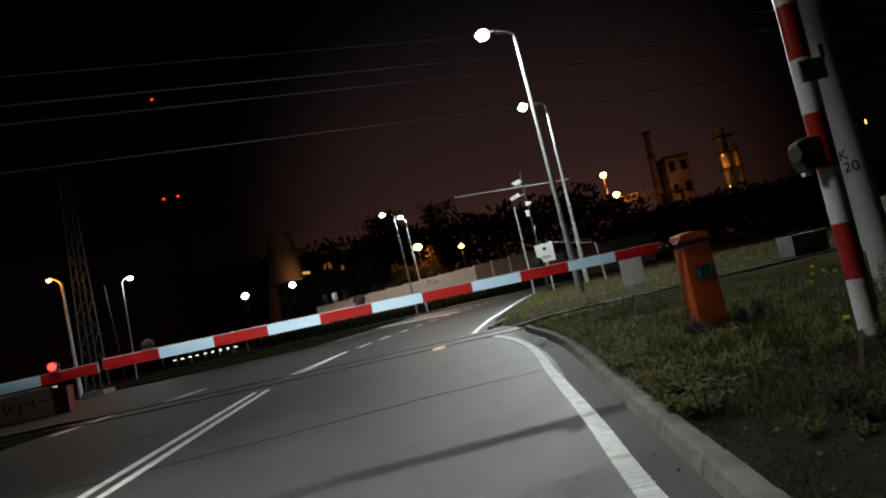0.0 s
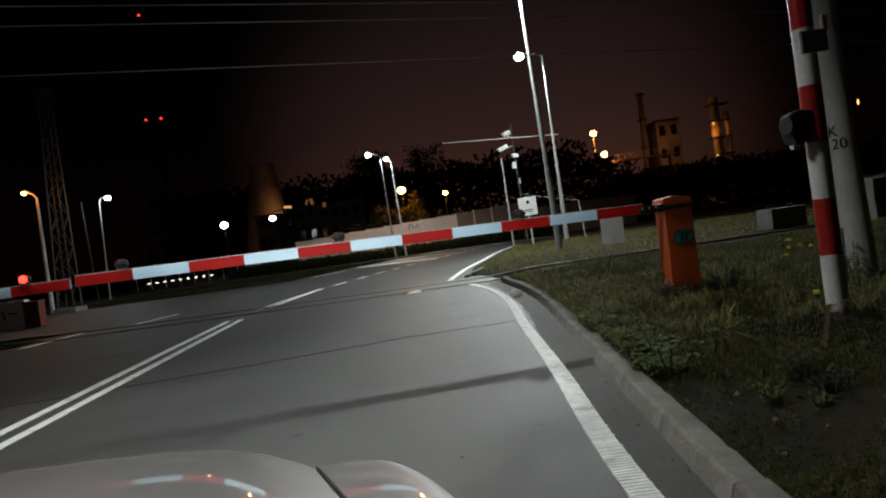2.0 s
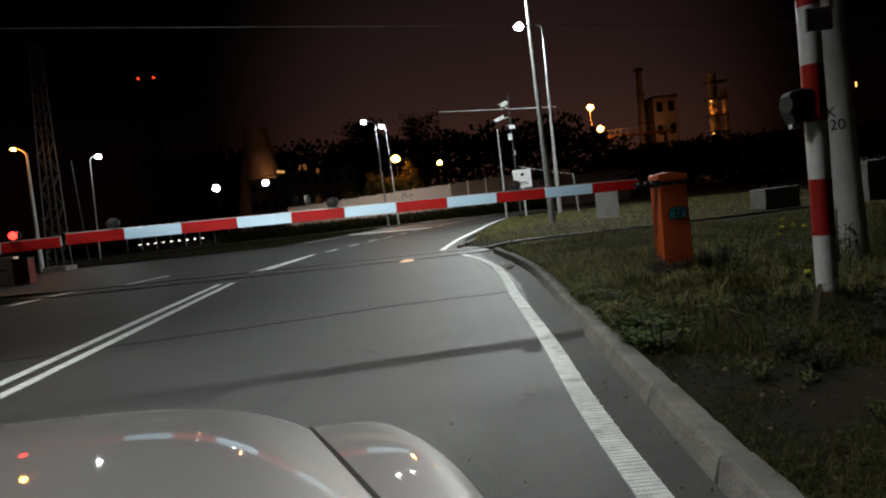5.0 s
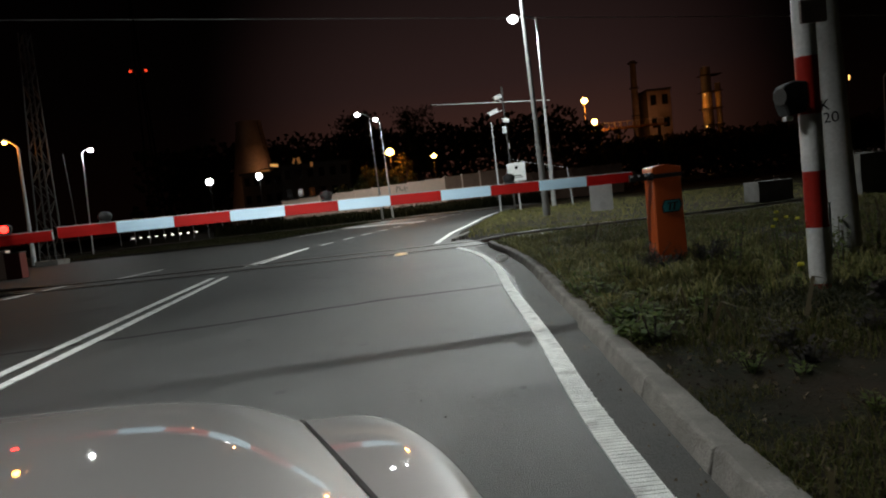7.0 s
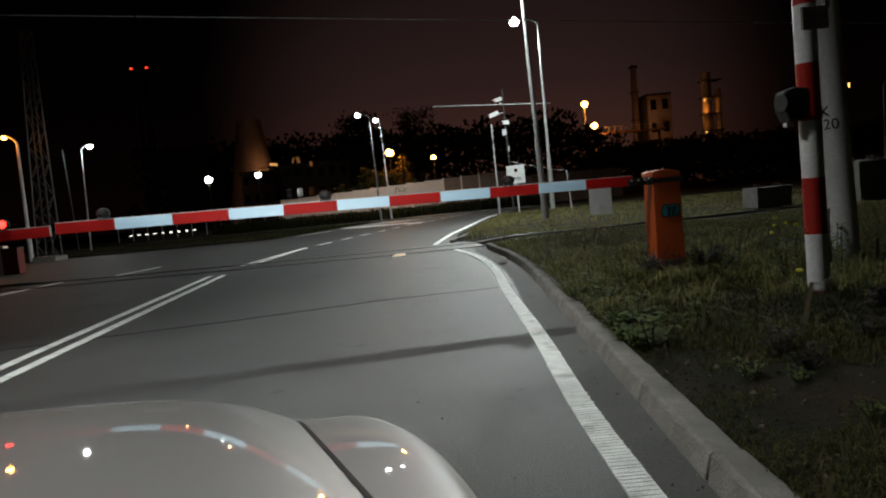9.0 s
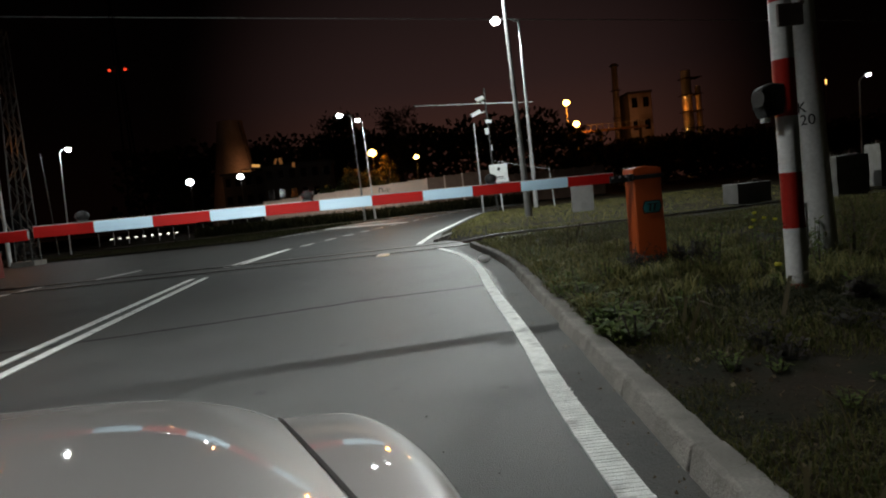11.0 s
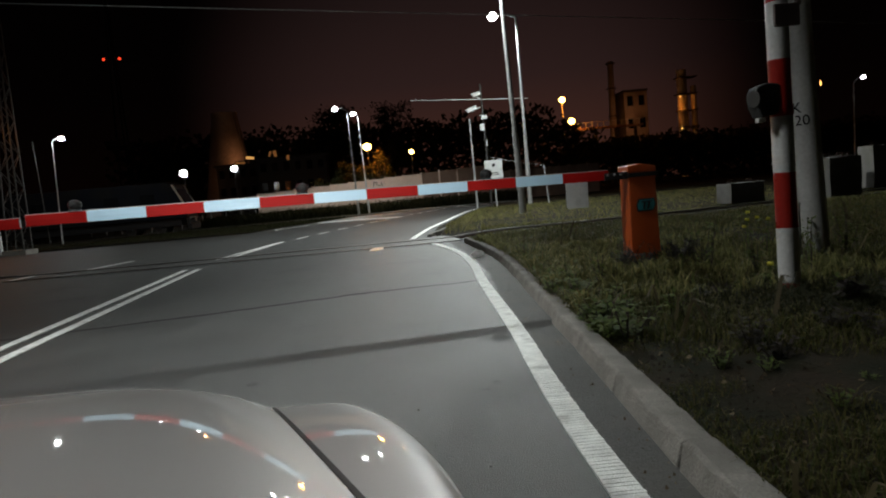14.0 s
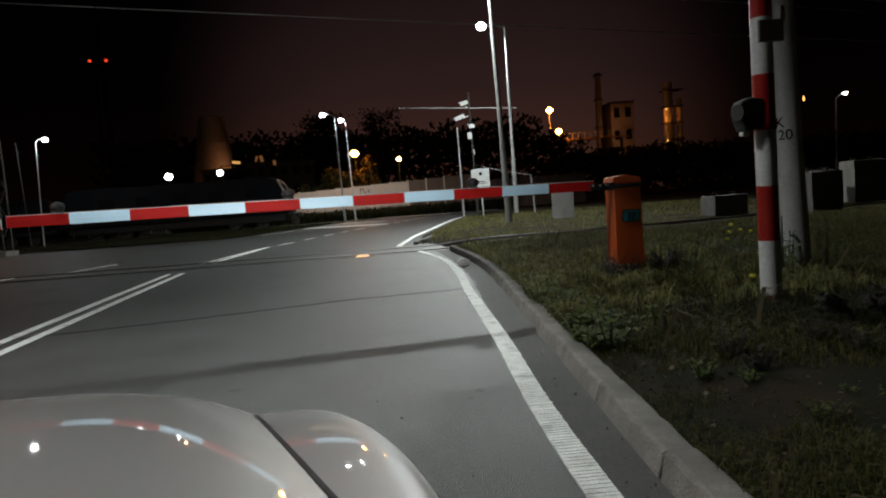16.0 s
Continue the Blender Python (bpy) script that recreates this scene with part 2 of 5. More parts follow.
def part(name, bm, material, parent=None, label="", bevel=0.0, smooth=False, at=None):
    if bevel:
        sharp = [e for e in bm.edges if e.is_manifold and e.calc_face_angle(0) > 0.6]
        bmesh.ops.bevel(bm, geom=sharp, offset=bevel, segments=2, profile=0.5, affect="EDGES")
    me = bpy.data.meshes.new(name)
    if smooth:
        for f in bm.faces:
            f.smooth = True
    bm.to_mesh(me)
    bm.free()
    if smooth:
        me.set_sharp_from_angle(angle=radians(40))
    for m in (material if isinstance(material, (list, tuple)) else [material]):
        me.materials.append(m)
    ob = new(name, me)
    if parent:
        ob.parent = parent
    if at is not None:
        ob.matrix_basis = at
    if label:
        ob["label"] = label
    return ob


def thing(name, m, label, category, group="", kind=""):
    ob = tagged(new(name), label, category, group, kind)
    ob.matrix_basis = m
    return ob


def shape(*calls):
    """One bmesh from a few (function, arguments...) calls."""
    bm = bmesh.new()
    for f, *args in calls:
        f(bm, *args)
    return bm


def sheet(name, rows, material, kind, label, category, parent=None):
    """A surface from rows of points."""
    bm = bmesh.new()
    vs = [[bm.verts.new(p) for p in row] for row in rows]
    for a, b in zip(vs, vs[1:]):
        for i in range(len(a) - 1):
            bm.faces.new((a[i], a[i + 1], b[i + 1], b[i]))
    bmesh.ops.recalc_face_normals(bm, faces=bm.faces)
    if bm.faces[:] and sum(f.normal.z for f in bm.faces) < 0:
        bmesh.ops.reverse_faces(bm, faces=bm.faces)
    ob = part(name, bm, material, parent, smooth=True)
    return tagged(ob, label, category, "", kind)


def lerp_line(pts, k):
    """The value at k of a broken line given as (k, value) pairs."""
    for (a, va), (b, vb) in zip(pts, pts[1:]):
        if k <= b:
            f = max(0.0, (k - a) / (b - a))
            return va + (vb - va) * f
    return pts[-1][1]


def smooth_line(pts, k):
    return (lerp_line(pts, k - 0.5) + 2 * lerp_line(pts, k) + lerp_line(pts, k + 0.5)) / 4

# ---- ground, road, kerb ----
KERB = [(-30, 0.9), (2.0, 0.915), (2.5, 0.945), (3.0, 0.985), (3.7, 1.02), (4.6, 1.065), (5.8, 1.09), (7.6, 1.17), (9.6, 1.29), (11.0, 1.31), (12.3, 1.3), (13.6, 1.25), (15.0, 1.17), (15.6, 1.16), (16.0, 1.2)]
RIGHT = [(-30, 0.94), (2.0, 0.955), (3.0, 1.02), (4.6, 1.11), (5.8, 1.14), (7.6, 1.25), (9.6, 1.37), (12.3, 1.38), (15.4, 1.3), (17.5, 1.2), (19.0, 0.6), (24, 0.95), (29.5, 1.85), (41.7, 3.9), (60, 8.2), (80, 14.0)]
LEFT = [(-30, -10.5), (8, -10.8), (17, -10.2), (24, -9.8), (34, -9.2), (41, -7.8), (60, -3.4), (80, 2.0)]


def flat(bm, ring, z, thick):
    prism(bm, ring, z - thick, z, "z")


ground = bmesh.new()
disc = [0, 30, 70, 130, 250, 500, 1000, 2400]
rings = [[ground.verts.new((r * math.cos(a * math.tau / 48), r * math.sin(a * math.tau / 48), -0.05)) for a in range(48)] for r in disc[1:]]
hub = ground.verts.new((0, 0, -0.05))
for i in range(48):
    ground.faces.new((hub, rings[0][i], rings[0][(i + 1) % 48]))
    for a, b in zip(rings, rings[1:]):
        ground.faces.new((a[i], b[i], b[(i + 1) % 48], a[(i + 1) % 48]))
tagged(part("ground", ground, M["ground"]), "dark bare earth and thin grass around the crossing", "ground", "", "structure")

rows = []
for k in range(-60, 161):
    y = k * 0.5
    a, b = smooth_line(LEFT, y), smooth_line(RIGHT, y)
    rows.append([(a + (b - a) * i / 12, y, 0.0) for i in range(13)])
sheet("road", rows, M["asphalt"], "structure", "worn grey asphalt road running up to the rails", "road")

# verge right of the kerb, slightly above the road
rows = []
for k in range(-20, 33):
    y = k * 0.5
    x0 = smooth_line(KERB, y) + 0.15
    rows.append([(x0 + d, y, 0.1 + (0.03 * noise.noise((d * 0.7, y * 0.7, 3)) + 0.05 * min(1, d / 2.5)) * min(1, d * 3)) for d in
                 (0, 0.2, 0.5, 0.9, 1.4, 2, 2.7, 3.5, 4.5, 6, 8, 11, 15, 20, 30, 45)])
sheet("verge", rows, M["soil"], "structure", "dry soil verge with patchy grass beside the kerb", "verge")
rows = []
for k in range(36, 121):
    y = k * 0.5
    x0 = smooth_line(RIGHT, y) + 0.25
    rows.append([(x0 + d, y, 0.03 + 0.04 * min(1, d / 2.0) + 0.02 * noise.noise((d * 0.5, y * 0.5, 7))) for d in (0, 0.4, 1, 2, 3.5, 5.5, 8, 12, 18, 28, 42)])
sheet("verge", rows, M["soil"], "structure", "grassy verge beyond the rails", "verge")
for lo, hi, text in ((10, 34, "grassy verge before the side road"), (75, 112, "dark grassy verge beyond the side road")):
    rows = []
    for k in range(lo, hi + 1):
        y = k * 0.5
        x1 = smooth_line(LEFT, y) - 0.2
        rows.append([(x1 - d, y, 0.01 + 0.05 * min(1, d / 3) + 0.02 * noise.noise((d * 0.5, y * 0.5, 9))) for d in (0, 0.6, 1.5, 3, 6, 10, 16, 26)])
    sheet("verge", rows, M["soil"], "structure", text, "verge")
rows = []
for k in range(35, 75):
    y = k * 0.5
    x1 = smooth_line(LEFT, y) + 0.1
    rows.append([(x1 - d, y + d * 0.02, -0.004 - 0.001 * d) for d in (0, 1, 3, 6, 10, 16, 26, 38)])
sheet("side_road", rows, M["old_asphalt"], "structure", "dull dark asphalt of a side road", "road")

# dirt and worn asphalt between the edge line and the kerb
rows = []
for k in range(-20, 65):
    y = k * 0.25
    a = smooth_line(KERB, y)
    ragged_edge = 0.03 * noise.noise((y * 1.9, 3, 1)) + 0.015 * noise.noise((y * 7, 1, 5))
    rows.append([(a - (0.24 + ragged_edge) * (1 - i / 3), y, 0.0045) for i in range(3)] + [(a + 0.08, y, 0.006)])
sheet("gutter", rows, M["gutter"], "structure", "dirty worn asphalt strip along the kerb", "gutter")

# kerb stones
kerb = tagged(part("kerb", shape((box, (1.9, -20, 0.02), (0.12, 36, 0.04))), M["concrete"]), "worn concrete kerb along the lane", "kerb", "", "structure")
bm = shape((prism, [(-0.012, -0.05), (0.15, -0.05), (0.15, 0.118), (0.034, 0.122), (0.02, 0.105), (0.0, 0.02)], -0.49, 0.49, "y"))
bmesh.ops.bevel(bm, geom=[e for e in bm.edges if e.calc_face_angle(0) > 0.5], offset=0.005, segments=1, affect="EDGES")
for yy in (-0.4, -0.29, -0.19, -0.08, 0.02, 0.13, 0.24, 0.33, 0.42):
    bmesh.ops.bisect_plane(bm, geom=bm.verts[:] + bm.edges[:] + bm.faces[:], plane_co=(0, yy, 0), plane_no=(0, 1, 0.1))
for v in bm.verts:
    if v.co.z > 0.03:
        chip = noise.noise_vector(v.co * 13)
        v.co += Vector((chip.x * 0.014, 0, min(0.003, chip.z * 0.016)))
stone = part("kerb_stone", bm, M["concrete"], kerb)
stone_mesh = stone.data
first = True
y = -4.05
while y < 15.6:
    x0, x1 = smooth_line(KERB, y - 0.49), smooth_line(KERB, y + 0.49)
    ob = stone if first else new("kerb_stone", stone_mesh)
    first = False
    ob.parent = kerb
    turn = -math.degrees(math.atan2(x1 - x0, 0.98))
    lift, jog = 0.0, (0.045 if y > 5.7 else 0.0)
    if 5.2 < y < 7.6:
        lift = random.uniform(-0.012, 0.004)
    ob.matrix_basis = pose((x0 + x1) / 2 + jog + random.uniform(-0.008, 0.008), y, lift, random.uniform(-0.4, 0.4), random.uniform(-1.5, 1.5), turn + random.uniform(-0.6, 0.6))
    y += 1.0 + random.uniform(0.0, 0.012)
for k, (x, y2, a) in enumerate([(0.52, 19.3, -8), (0.78, 20.3, -14), (0.98, 21.3, -12)]):
    ob = new("kerb_stone", stone_mesh)
    ob.parent = kerb
    ob.matrix_basis = pose(x, y2, -0.03, 0, 0, a)


# ---- road markings ----
def stripe(name, pts, width, label, ribs=0.0):
    """A painted line along plan points, 4 mm proud; ribs: spacing of raised cross bars."""
    bm = bmesh.new()
    path = [Vector((p[0], p[1], 0)) for p in pts]
    L, R = [], []
    for i, p in enumerate(path):
        d = (path[min(i + 1, len(path) - 1)] - path[max(i - 1, 0)]).normalized()
        s = Vector((d.y, -d.x, 0)) * width / 2
        L.append(p - s)
        R.append(p + s)
    top = [[bm.verts.new(v + Vector((0, 0, 0.008))) for v in side] for side in (L, R)]
    low = [[bm.verts.new(v - Vector((0, 0, 0.004))) for v in side] for side in (L, R)]
    for i in range(len(path) - 1):
        bm.faces.new((top[0][i], top[1][i], top[1][i + 1], top[0][i + 1]))
        bm.faces.new((low[0][i], top[0][i], top[0][i + 1], low[0][i + 1]))
        bm.faces.new((top[1][i], low[1][i], low[1][i + 1], top[1][i + 1]))
    if ribs:
        for i in range(len(path) - 1):
            a, b = path[i], path[i + 1]
            if a.y > 7:
                break
            n = max(1, int((b - a).length / ribs))
            ang = math.atan2(b.y - a.y, b.x - a.x)
            for k in range(n):
                c = a.lerp(b, (k + random.uniform(0.3, 0.7)) / n)
                m = Matrix.Translation((c.x, c.y, 0.0088)) @ Matrix.Rotation(ang, 4, "Z")
                box(bm, (0, random.uniform(-0.004, 0.004), 0), (ribs * 0.62, width * random.uniform(0.94, 1.05), 0.0028), m)
    bmesh.ops.recalc_face_normals(bm, faces=bm.faces)
    return tagged(part(name, bm, M["marking"]), label, "road marking", "", "structure")


EDGE = [(-6, 0.66), (2.4, 0.696), (3, 0.693), (3.7, 0.706), (4.5, 0.748), (5.2, 0.782), (6.1, 0.805), (7.0, 0.822), (8.5, 0.86), (10.0, 0.93), (11.0, 0.955), (12.2, 0.945), (13.3, 0.9), (14.4, 0.8), (15.4, 0.66), (16.3, 0.5)]
stripe("edge_line", [(smooth_line(EDGE, -6 + i * 0.25), -6 + i * 0.25) for i in range(90)], 0.128, "ribbed white edge line beside the kerb", 0.034)
stripe("edge_line", [(0.5, 16.25), (0.9, 16.45)], 0.16, "short white end of the edge line")
EDGE2 = [(18.6, 0.05), (19.4, 0.12), (24, 0.68), (29.5, 1.6), (36, 2.62), (41.7, 3.62), (47, 4.9)]
stripe("edge_line", [(smooth_line(EDGE2, 18.6 + i), 18.6 + i) for i in range(28)], 0.16, "white edge line beyond the rails")
for off in (-0.15, 0.15):
    stripe("centre_line", [(-3.15 + off, -6), (-3.56 + off, 2.0), (-3.9 + off, 5.9), (-4.36 + off, 10.5), (-4.78 + off, 15.0)], 0.12, "double white centre line before the rails")
    stripe("centre_line", [(-4.8 + off * 0.9, 17.6), (-4.63 + off * 0.6, 21), (-4.45 + off * 0.2, 24.0)], 0.12, "double white centre line beyond the rails")
CL = [(24, -4.35), (30, -3.3), (36, -2.1), (42, -0.7), (55, 2.6), (70, 6.6)]
y = 25.0
while y < 66:
    stripe("lane_dash", [(lerp_line(CL, y), y), (lerp_line(CL, y + 1.4), y + 1.4)], 0.13, "short white centre dash")["group"] = "centre dashes"
    y += 2.8
stripe("edge_line", [(-9.75, 15.3), (-9.65, 17.8)], 0.14, "short worn white line by the far verge")
stripe("edge_line", [(-8.5, 18.3), (-8.2, 20.5)], 0.12, "worn white line by the far verge")
stripe("edge_line", [(-7.6, 38.5), (-6.2, 42.5)], 0.14, "white edge line of the far lane")
# whitish strip laid across the far road
tagged(part("junction_strip", shape((flat, [(-6.0, 45.3), (-0.6, 42.0), (-0.5, 42.9), (-5.8, 46.8)], 0.02, 0.05)), M["marking"]), "pale strip across the far road", "road strip", "", "structure")

# dark strip across the lane, tar crack and tar spots
def ragged(name, pts, widths, material, z, label):
    bm = bmesh.new()
    up, dn = [], []
    n = 60
    for i in range(n + 1):
        f = i / n * (len(pts) - 1)
        k = min(int(f), len(pts) - 2)
        p = Vector(pts[k]).lerp(Vector(pts[k + 1]), f - k)
        w = widths[k] + (widths[k + 1] - widths[k]) * (f - k)
        j = noise.noise((p.x * 3.1, p.y * 3.1, 5)) * w * 0.5
        up.append(bm.verts.new((p.x, p.y + w / 2 + j, z)))
        dn.append(bm.verts.new((p.x, p.y - w / 2 + j * 0.6 + noise.noise((p.x * 9, 1, 2)) * w * 0.2, z)))
    for i in range(n):
        bm.faces.new((dn[i], dn[i + 1], up[i + 1], up[i]))
    return tagged(part(name, bm, material), label, "road repair", "", "structure")


ragged("dark_strip", [(-5.0, 7.35), (-3.66, 7.63), (-2.46, 7.9), (-0.52, 8.5), (1.2, 8.66)], [0.07, 0.1, 0.11, 0.11, 0.1], M["tar"], 0.004, "thin dark strip across the lane")
ragged("dark_strip", [(-9.6, 9.6), (-6.8, 10.6), (-5.2, 11.1)], [0.02, 0.03, 0.02], M["tar"], 0.004, "short tar sealed crack in the far lane")

for x, y, r in ((-1.12, 4.47, 0.045), (-0.69, 5.75, 0.045), (-0.89, 5.9, 0.04), (0.43, 3.96, 0.032), (0.36, 3.81, 0.025), (-0.21, 4.2, 0.03), (-3.0, 6.2, 0.04), (-1.9, 6.6, 0.05), (0.1, 6.9, 0.05), (-0.5, 3.6, 0.035)):
    bm = bmesh.new()
    bm.faces.new([bm.verts.new((x + math.cos(a * math.tau / 14) * r * (1 + 0.8 * noise.noise((a * 0.9, x * 5, y))), y + math.sin(a * math.tau / 14) * r * (1 + 0.8 * noise.noise((a * 0.9, y * 5, x))), 0.004)) for a in range(14)])
    tagged(part("tar_spot", bm, M["asphalt_dark"]), "small dark tar spot on the lane", "road repair", "", "structure")
vs, fs = [], []
rng = random.Random(5)
for i in range(260):
    y = 2.2 + rng.random() ** 1.6 * 11
    x, r = rng.uniform(-3.6, 0.95) if i % 3 else smooth_line(KERB, y) - 0.02 - abs(rng.gauss(0, 0.07)), rng.uniform(0.003, 0.009)
    k0 = len(vs)
    vs += [(x - r, y, 0), (x + r, y - r, 0), (x + r * 0.4, y + r, 0), (x, y, r * 1.2)]
    fs += [(k0, k0 + 1, k0 + 3), (k0 + 1, k0 + 2, k0 + 3), (k0 + 2, k0, k0 + 3)]
me = bpy.data.meshes.new("road_crumbs")
me.from_pydata(vs, [], fs)
me.materials.append(M["grit"])
tagged(new("road_crumbs", me), "loose pale grit on the asphalt", "grit", "", "stuff")

# ---- rails ----
panel = tagged(part("crossing_panel", shape((flat, [(-10.4, 16.35), (-4.9, 15.95), (0.95, 16.1), (1.25, 16.9), (1.0, 19.0), (-2.7, 19.8), (-6.1, 20.1), (-10.4, 20.0)], 0.004, 0.02)), M["old_asphalt"]), "dark worn crossing deck between the rails", "crossing deck", "", "structure")
TRACK = [(-70, 17.4), (-40, 17.0), (-10, 16.5), (-4.9, 16.28), (0.5, 16.25), (4.5, 16.35), (7.5, 16.72), (9.2, 17.12), (12, 17.9), (20, 20.8), (40, 30.0)]
LEVEL = [(-70, 0.06), (-11, 0.06), (-10, 0.012), (1.0, 0.012), (2.2, 0.12), (40, 0.14)]


def sweep(bm, pts, outline):
    """An outline (side, up) carried along points."""
    rings_ = []
    for i, p in enumerate(pts):
        d = (pts[min(i + 1, len(pts) - 1)] - pts[max(i - 1, 0)]).normalized()
        side = Vector((-d.y, d.x, 0)).normalized()
        rings_.append([bm.verts.new(p + side * a + Vector((0, 0, b))) for a, b in outline])
    n = len(outline)
    for p, q in zip(rings_, rings_[1:]):
        for i in range(n):
            bm.faces.new((p[i], p[(i + 1) % n], q[(i + 1) % n], q[i]))
    bm.faces.new(rings_[0])
    bm.faces.new(rings_[-1])
    bmesh.ops.recalc_face_normals(bm, faces=bm.faces)


for off in (0.0, 1.5):
    line = [Vector((x, smooth_line(TRACK, x) + off, lerp_line(LEVEL, x))) for x in range(-70, 41)]
    t = thing("rail", Matrix(), "steel rail set into the road and running on through the grass", "rail", "rails", "structure")
    part("rail_head", shape((sweep, line, [(-0.035, -0.02), (0.035, -0.02), (0.035, 0.008), (0.028, 0.014), (-0.028, 0.014), (-0.035, 0.008)])), M["rail"], t, "dull polished rail head")
    part("rail_web", shape((sweep, line, [(-0.07, -0.14), (0.07, -0.14), (0.07, -0.12), (0.015, -0.11), (0.015, -0.02), (-0.015, -0.02), (-0.015, -0.11), (-0.07, -0.12)])), M["rust"], t)
for lo, hi in ((2, 40), (-69, -11)):
    sheet("track_bed", [[(x, smooth_line(TRACK, x) + d, lerp_line(LEVEL, x) - (0.05 if -0.6 < d < 2.2 else 0.12) + 0.015 * noise.noise((x * 1.7, d * 2, 4))) for d in (-0.9, -0.5, -0.2, 0.2, 0.7, 1.2, 1.7, 2.0, 2.4)] for x in range(lo, hi + 1)],
          M["soil"], "structure", "dirty earth bed under the rails", "track bed")
# tilted plate added to give the orange glint of the lamp behind the wall
tagged(part("glint_plate", shape((prism, [(-0.16, -0.3), (0.02, -0.36), (0.17, -0.2), (0.13, 0.28), (-0.05, 0.36), (-0.15, 0.1)], -0.004, 0.004, "z")), M["patch"], at=pose(-0.8, 15.9, 0.016, 1.27, 0, 0)), "small tilted steel plate added to return an orange glint", "inlay", "", "structure")


def rail_bar(name, a, b, label, z=0.0):
    a, b = Vector(a), Vector(b)
    L = (b - a).length
    t = thing(name, Matrix.Translation(((a + b) / 2).to_3d()) @ Matrix.Rotation(math.atan2(b.y - a.y, b.x - a.x), 4, "Z"), label, "rail", "rails", "structure")
    part("rail_head", shape((box, (0, 0, 0.006 + z), (L, 0.07, 0.018))), M["rail"], t, "polished rail head")
    part("rail_web", shape((box, (0, 0, -0.06 + z), (L, 0.03, 0.11)), (box, (0, 0, -0.12 + z), (L, 0.14, 0.02))), M["rust"], t)


rail_bar("rail", (-130, 57.3), (60, 57.3), "far steel rail behind the road", 0.05)
rail_bar("rail", (-130, 58.75), (60, 58.75), "far steel rail behind the road", 0.05)


# ---- barriers ----
DRUM_Z = 0.062
blinkers = []          # (emitter, first switch-on, period, seconds on)
BA = Vector((2.42, 8.10, 0))
BD = Vector((-6.71, -1.0, 0)).normalized()


def warning_lamp(parent, m, start, k=1.0, lit="red_on"):
    """A lamp whose lit half turns towards the road and away again inside its hood."""
    hood = shape((ball, (0, 0, DRUM_Z), (0.072 * k, 0.064 * k, 0.056 * k), 20))
    bmesh.ops.delete(hood, geom=[f for f in hood.faces if f.calc_center_median().y < -0.03 * k], context="FACES")
    rod(hood, (0, 0, DRUM_Z - 0.062 * k), (0, 0, DRUM_Z - 0.042 * k), 0.07 * k, 0.055 * k, 14)
    lamp = part("warning_lamp", hood, M["tyre"], parent, "small black warning lamp with a red lens", smooth=True, at=m)
    bm = shape((ball, (0, 0, 0), (0.057 * k, 0.057 * k, 0.05 * k), 20))
    for f in bm.faces:
        f.material_index = 1 if f.calc_center_median().y < -0.03 * k else 0
    core = part("lamp_drum", bm, [M["tyre"], M[lit]], lamp, "turning round lens, one half glowing red", smooth=True, at=pose(0, 0, DRUM_Z))
    blinkers.append((core, start))
    return lamp


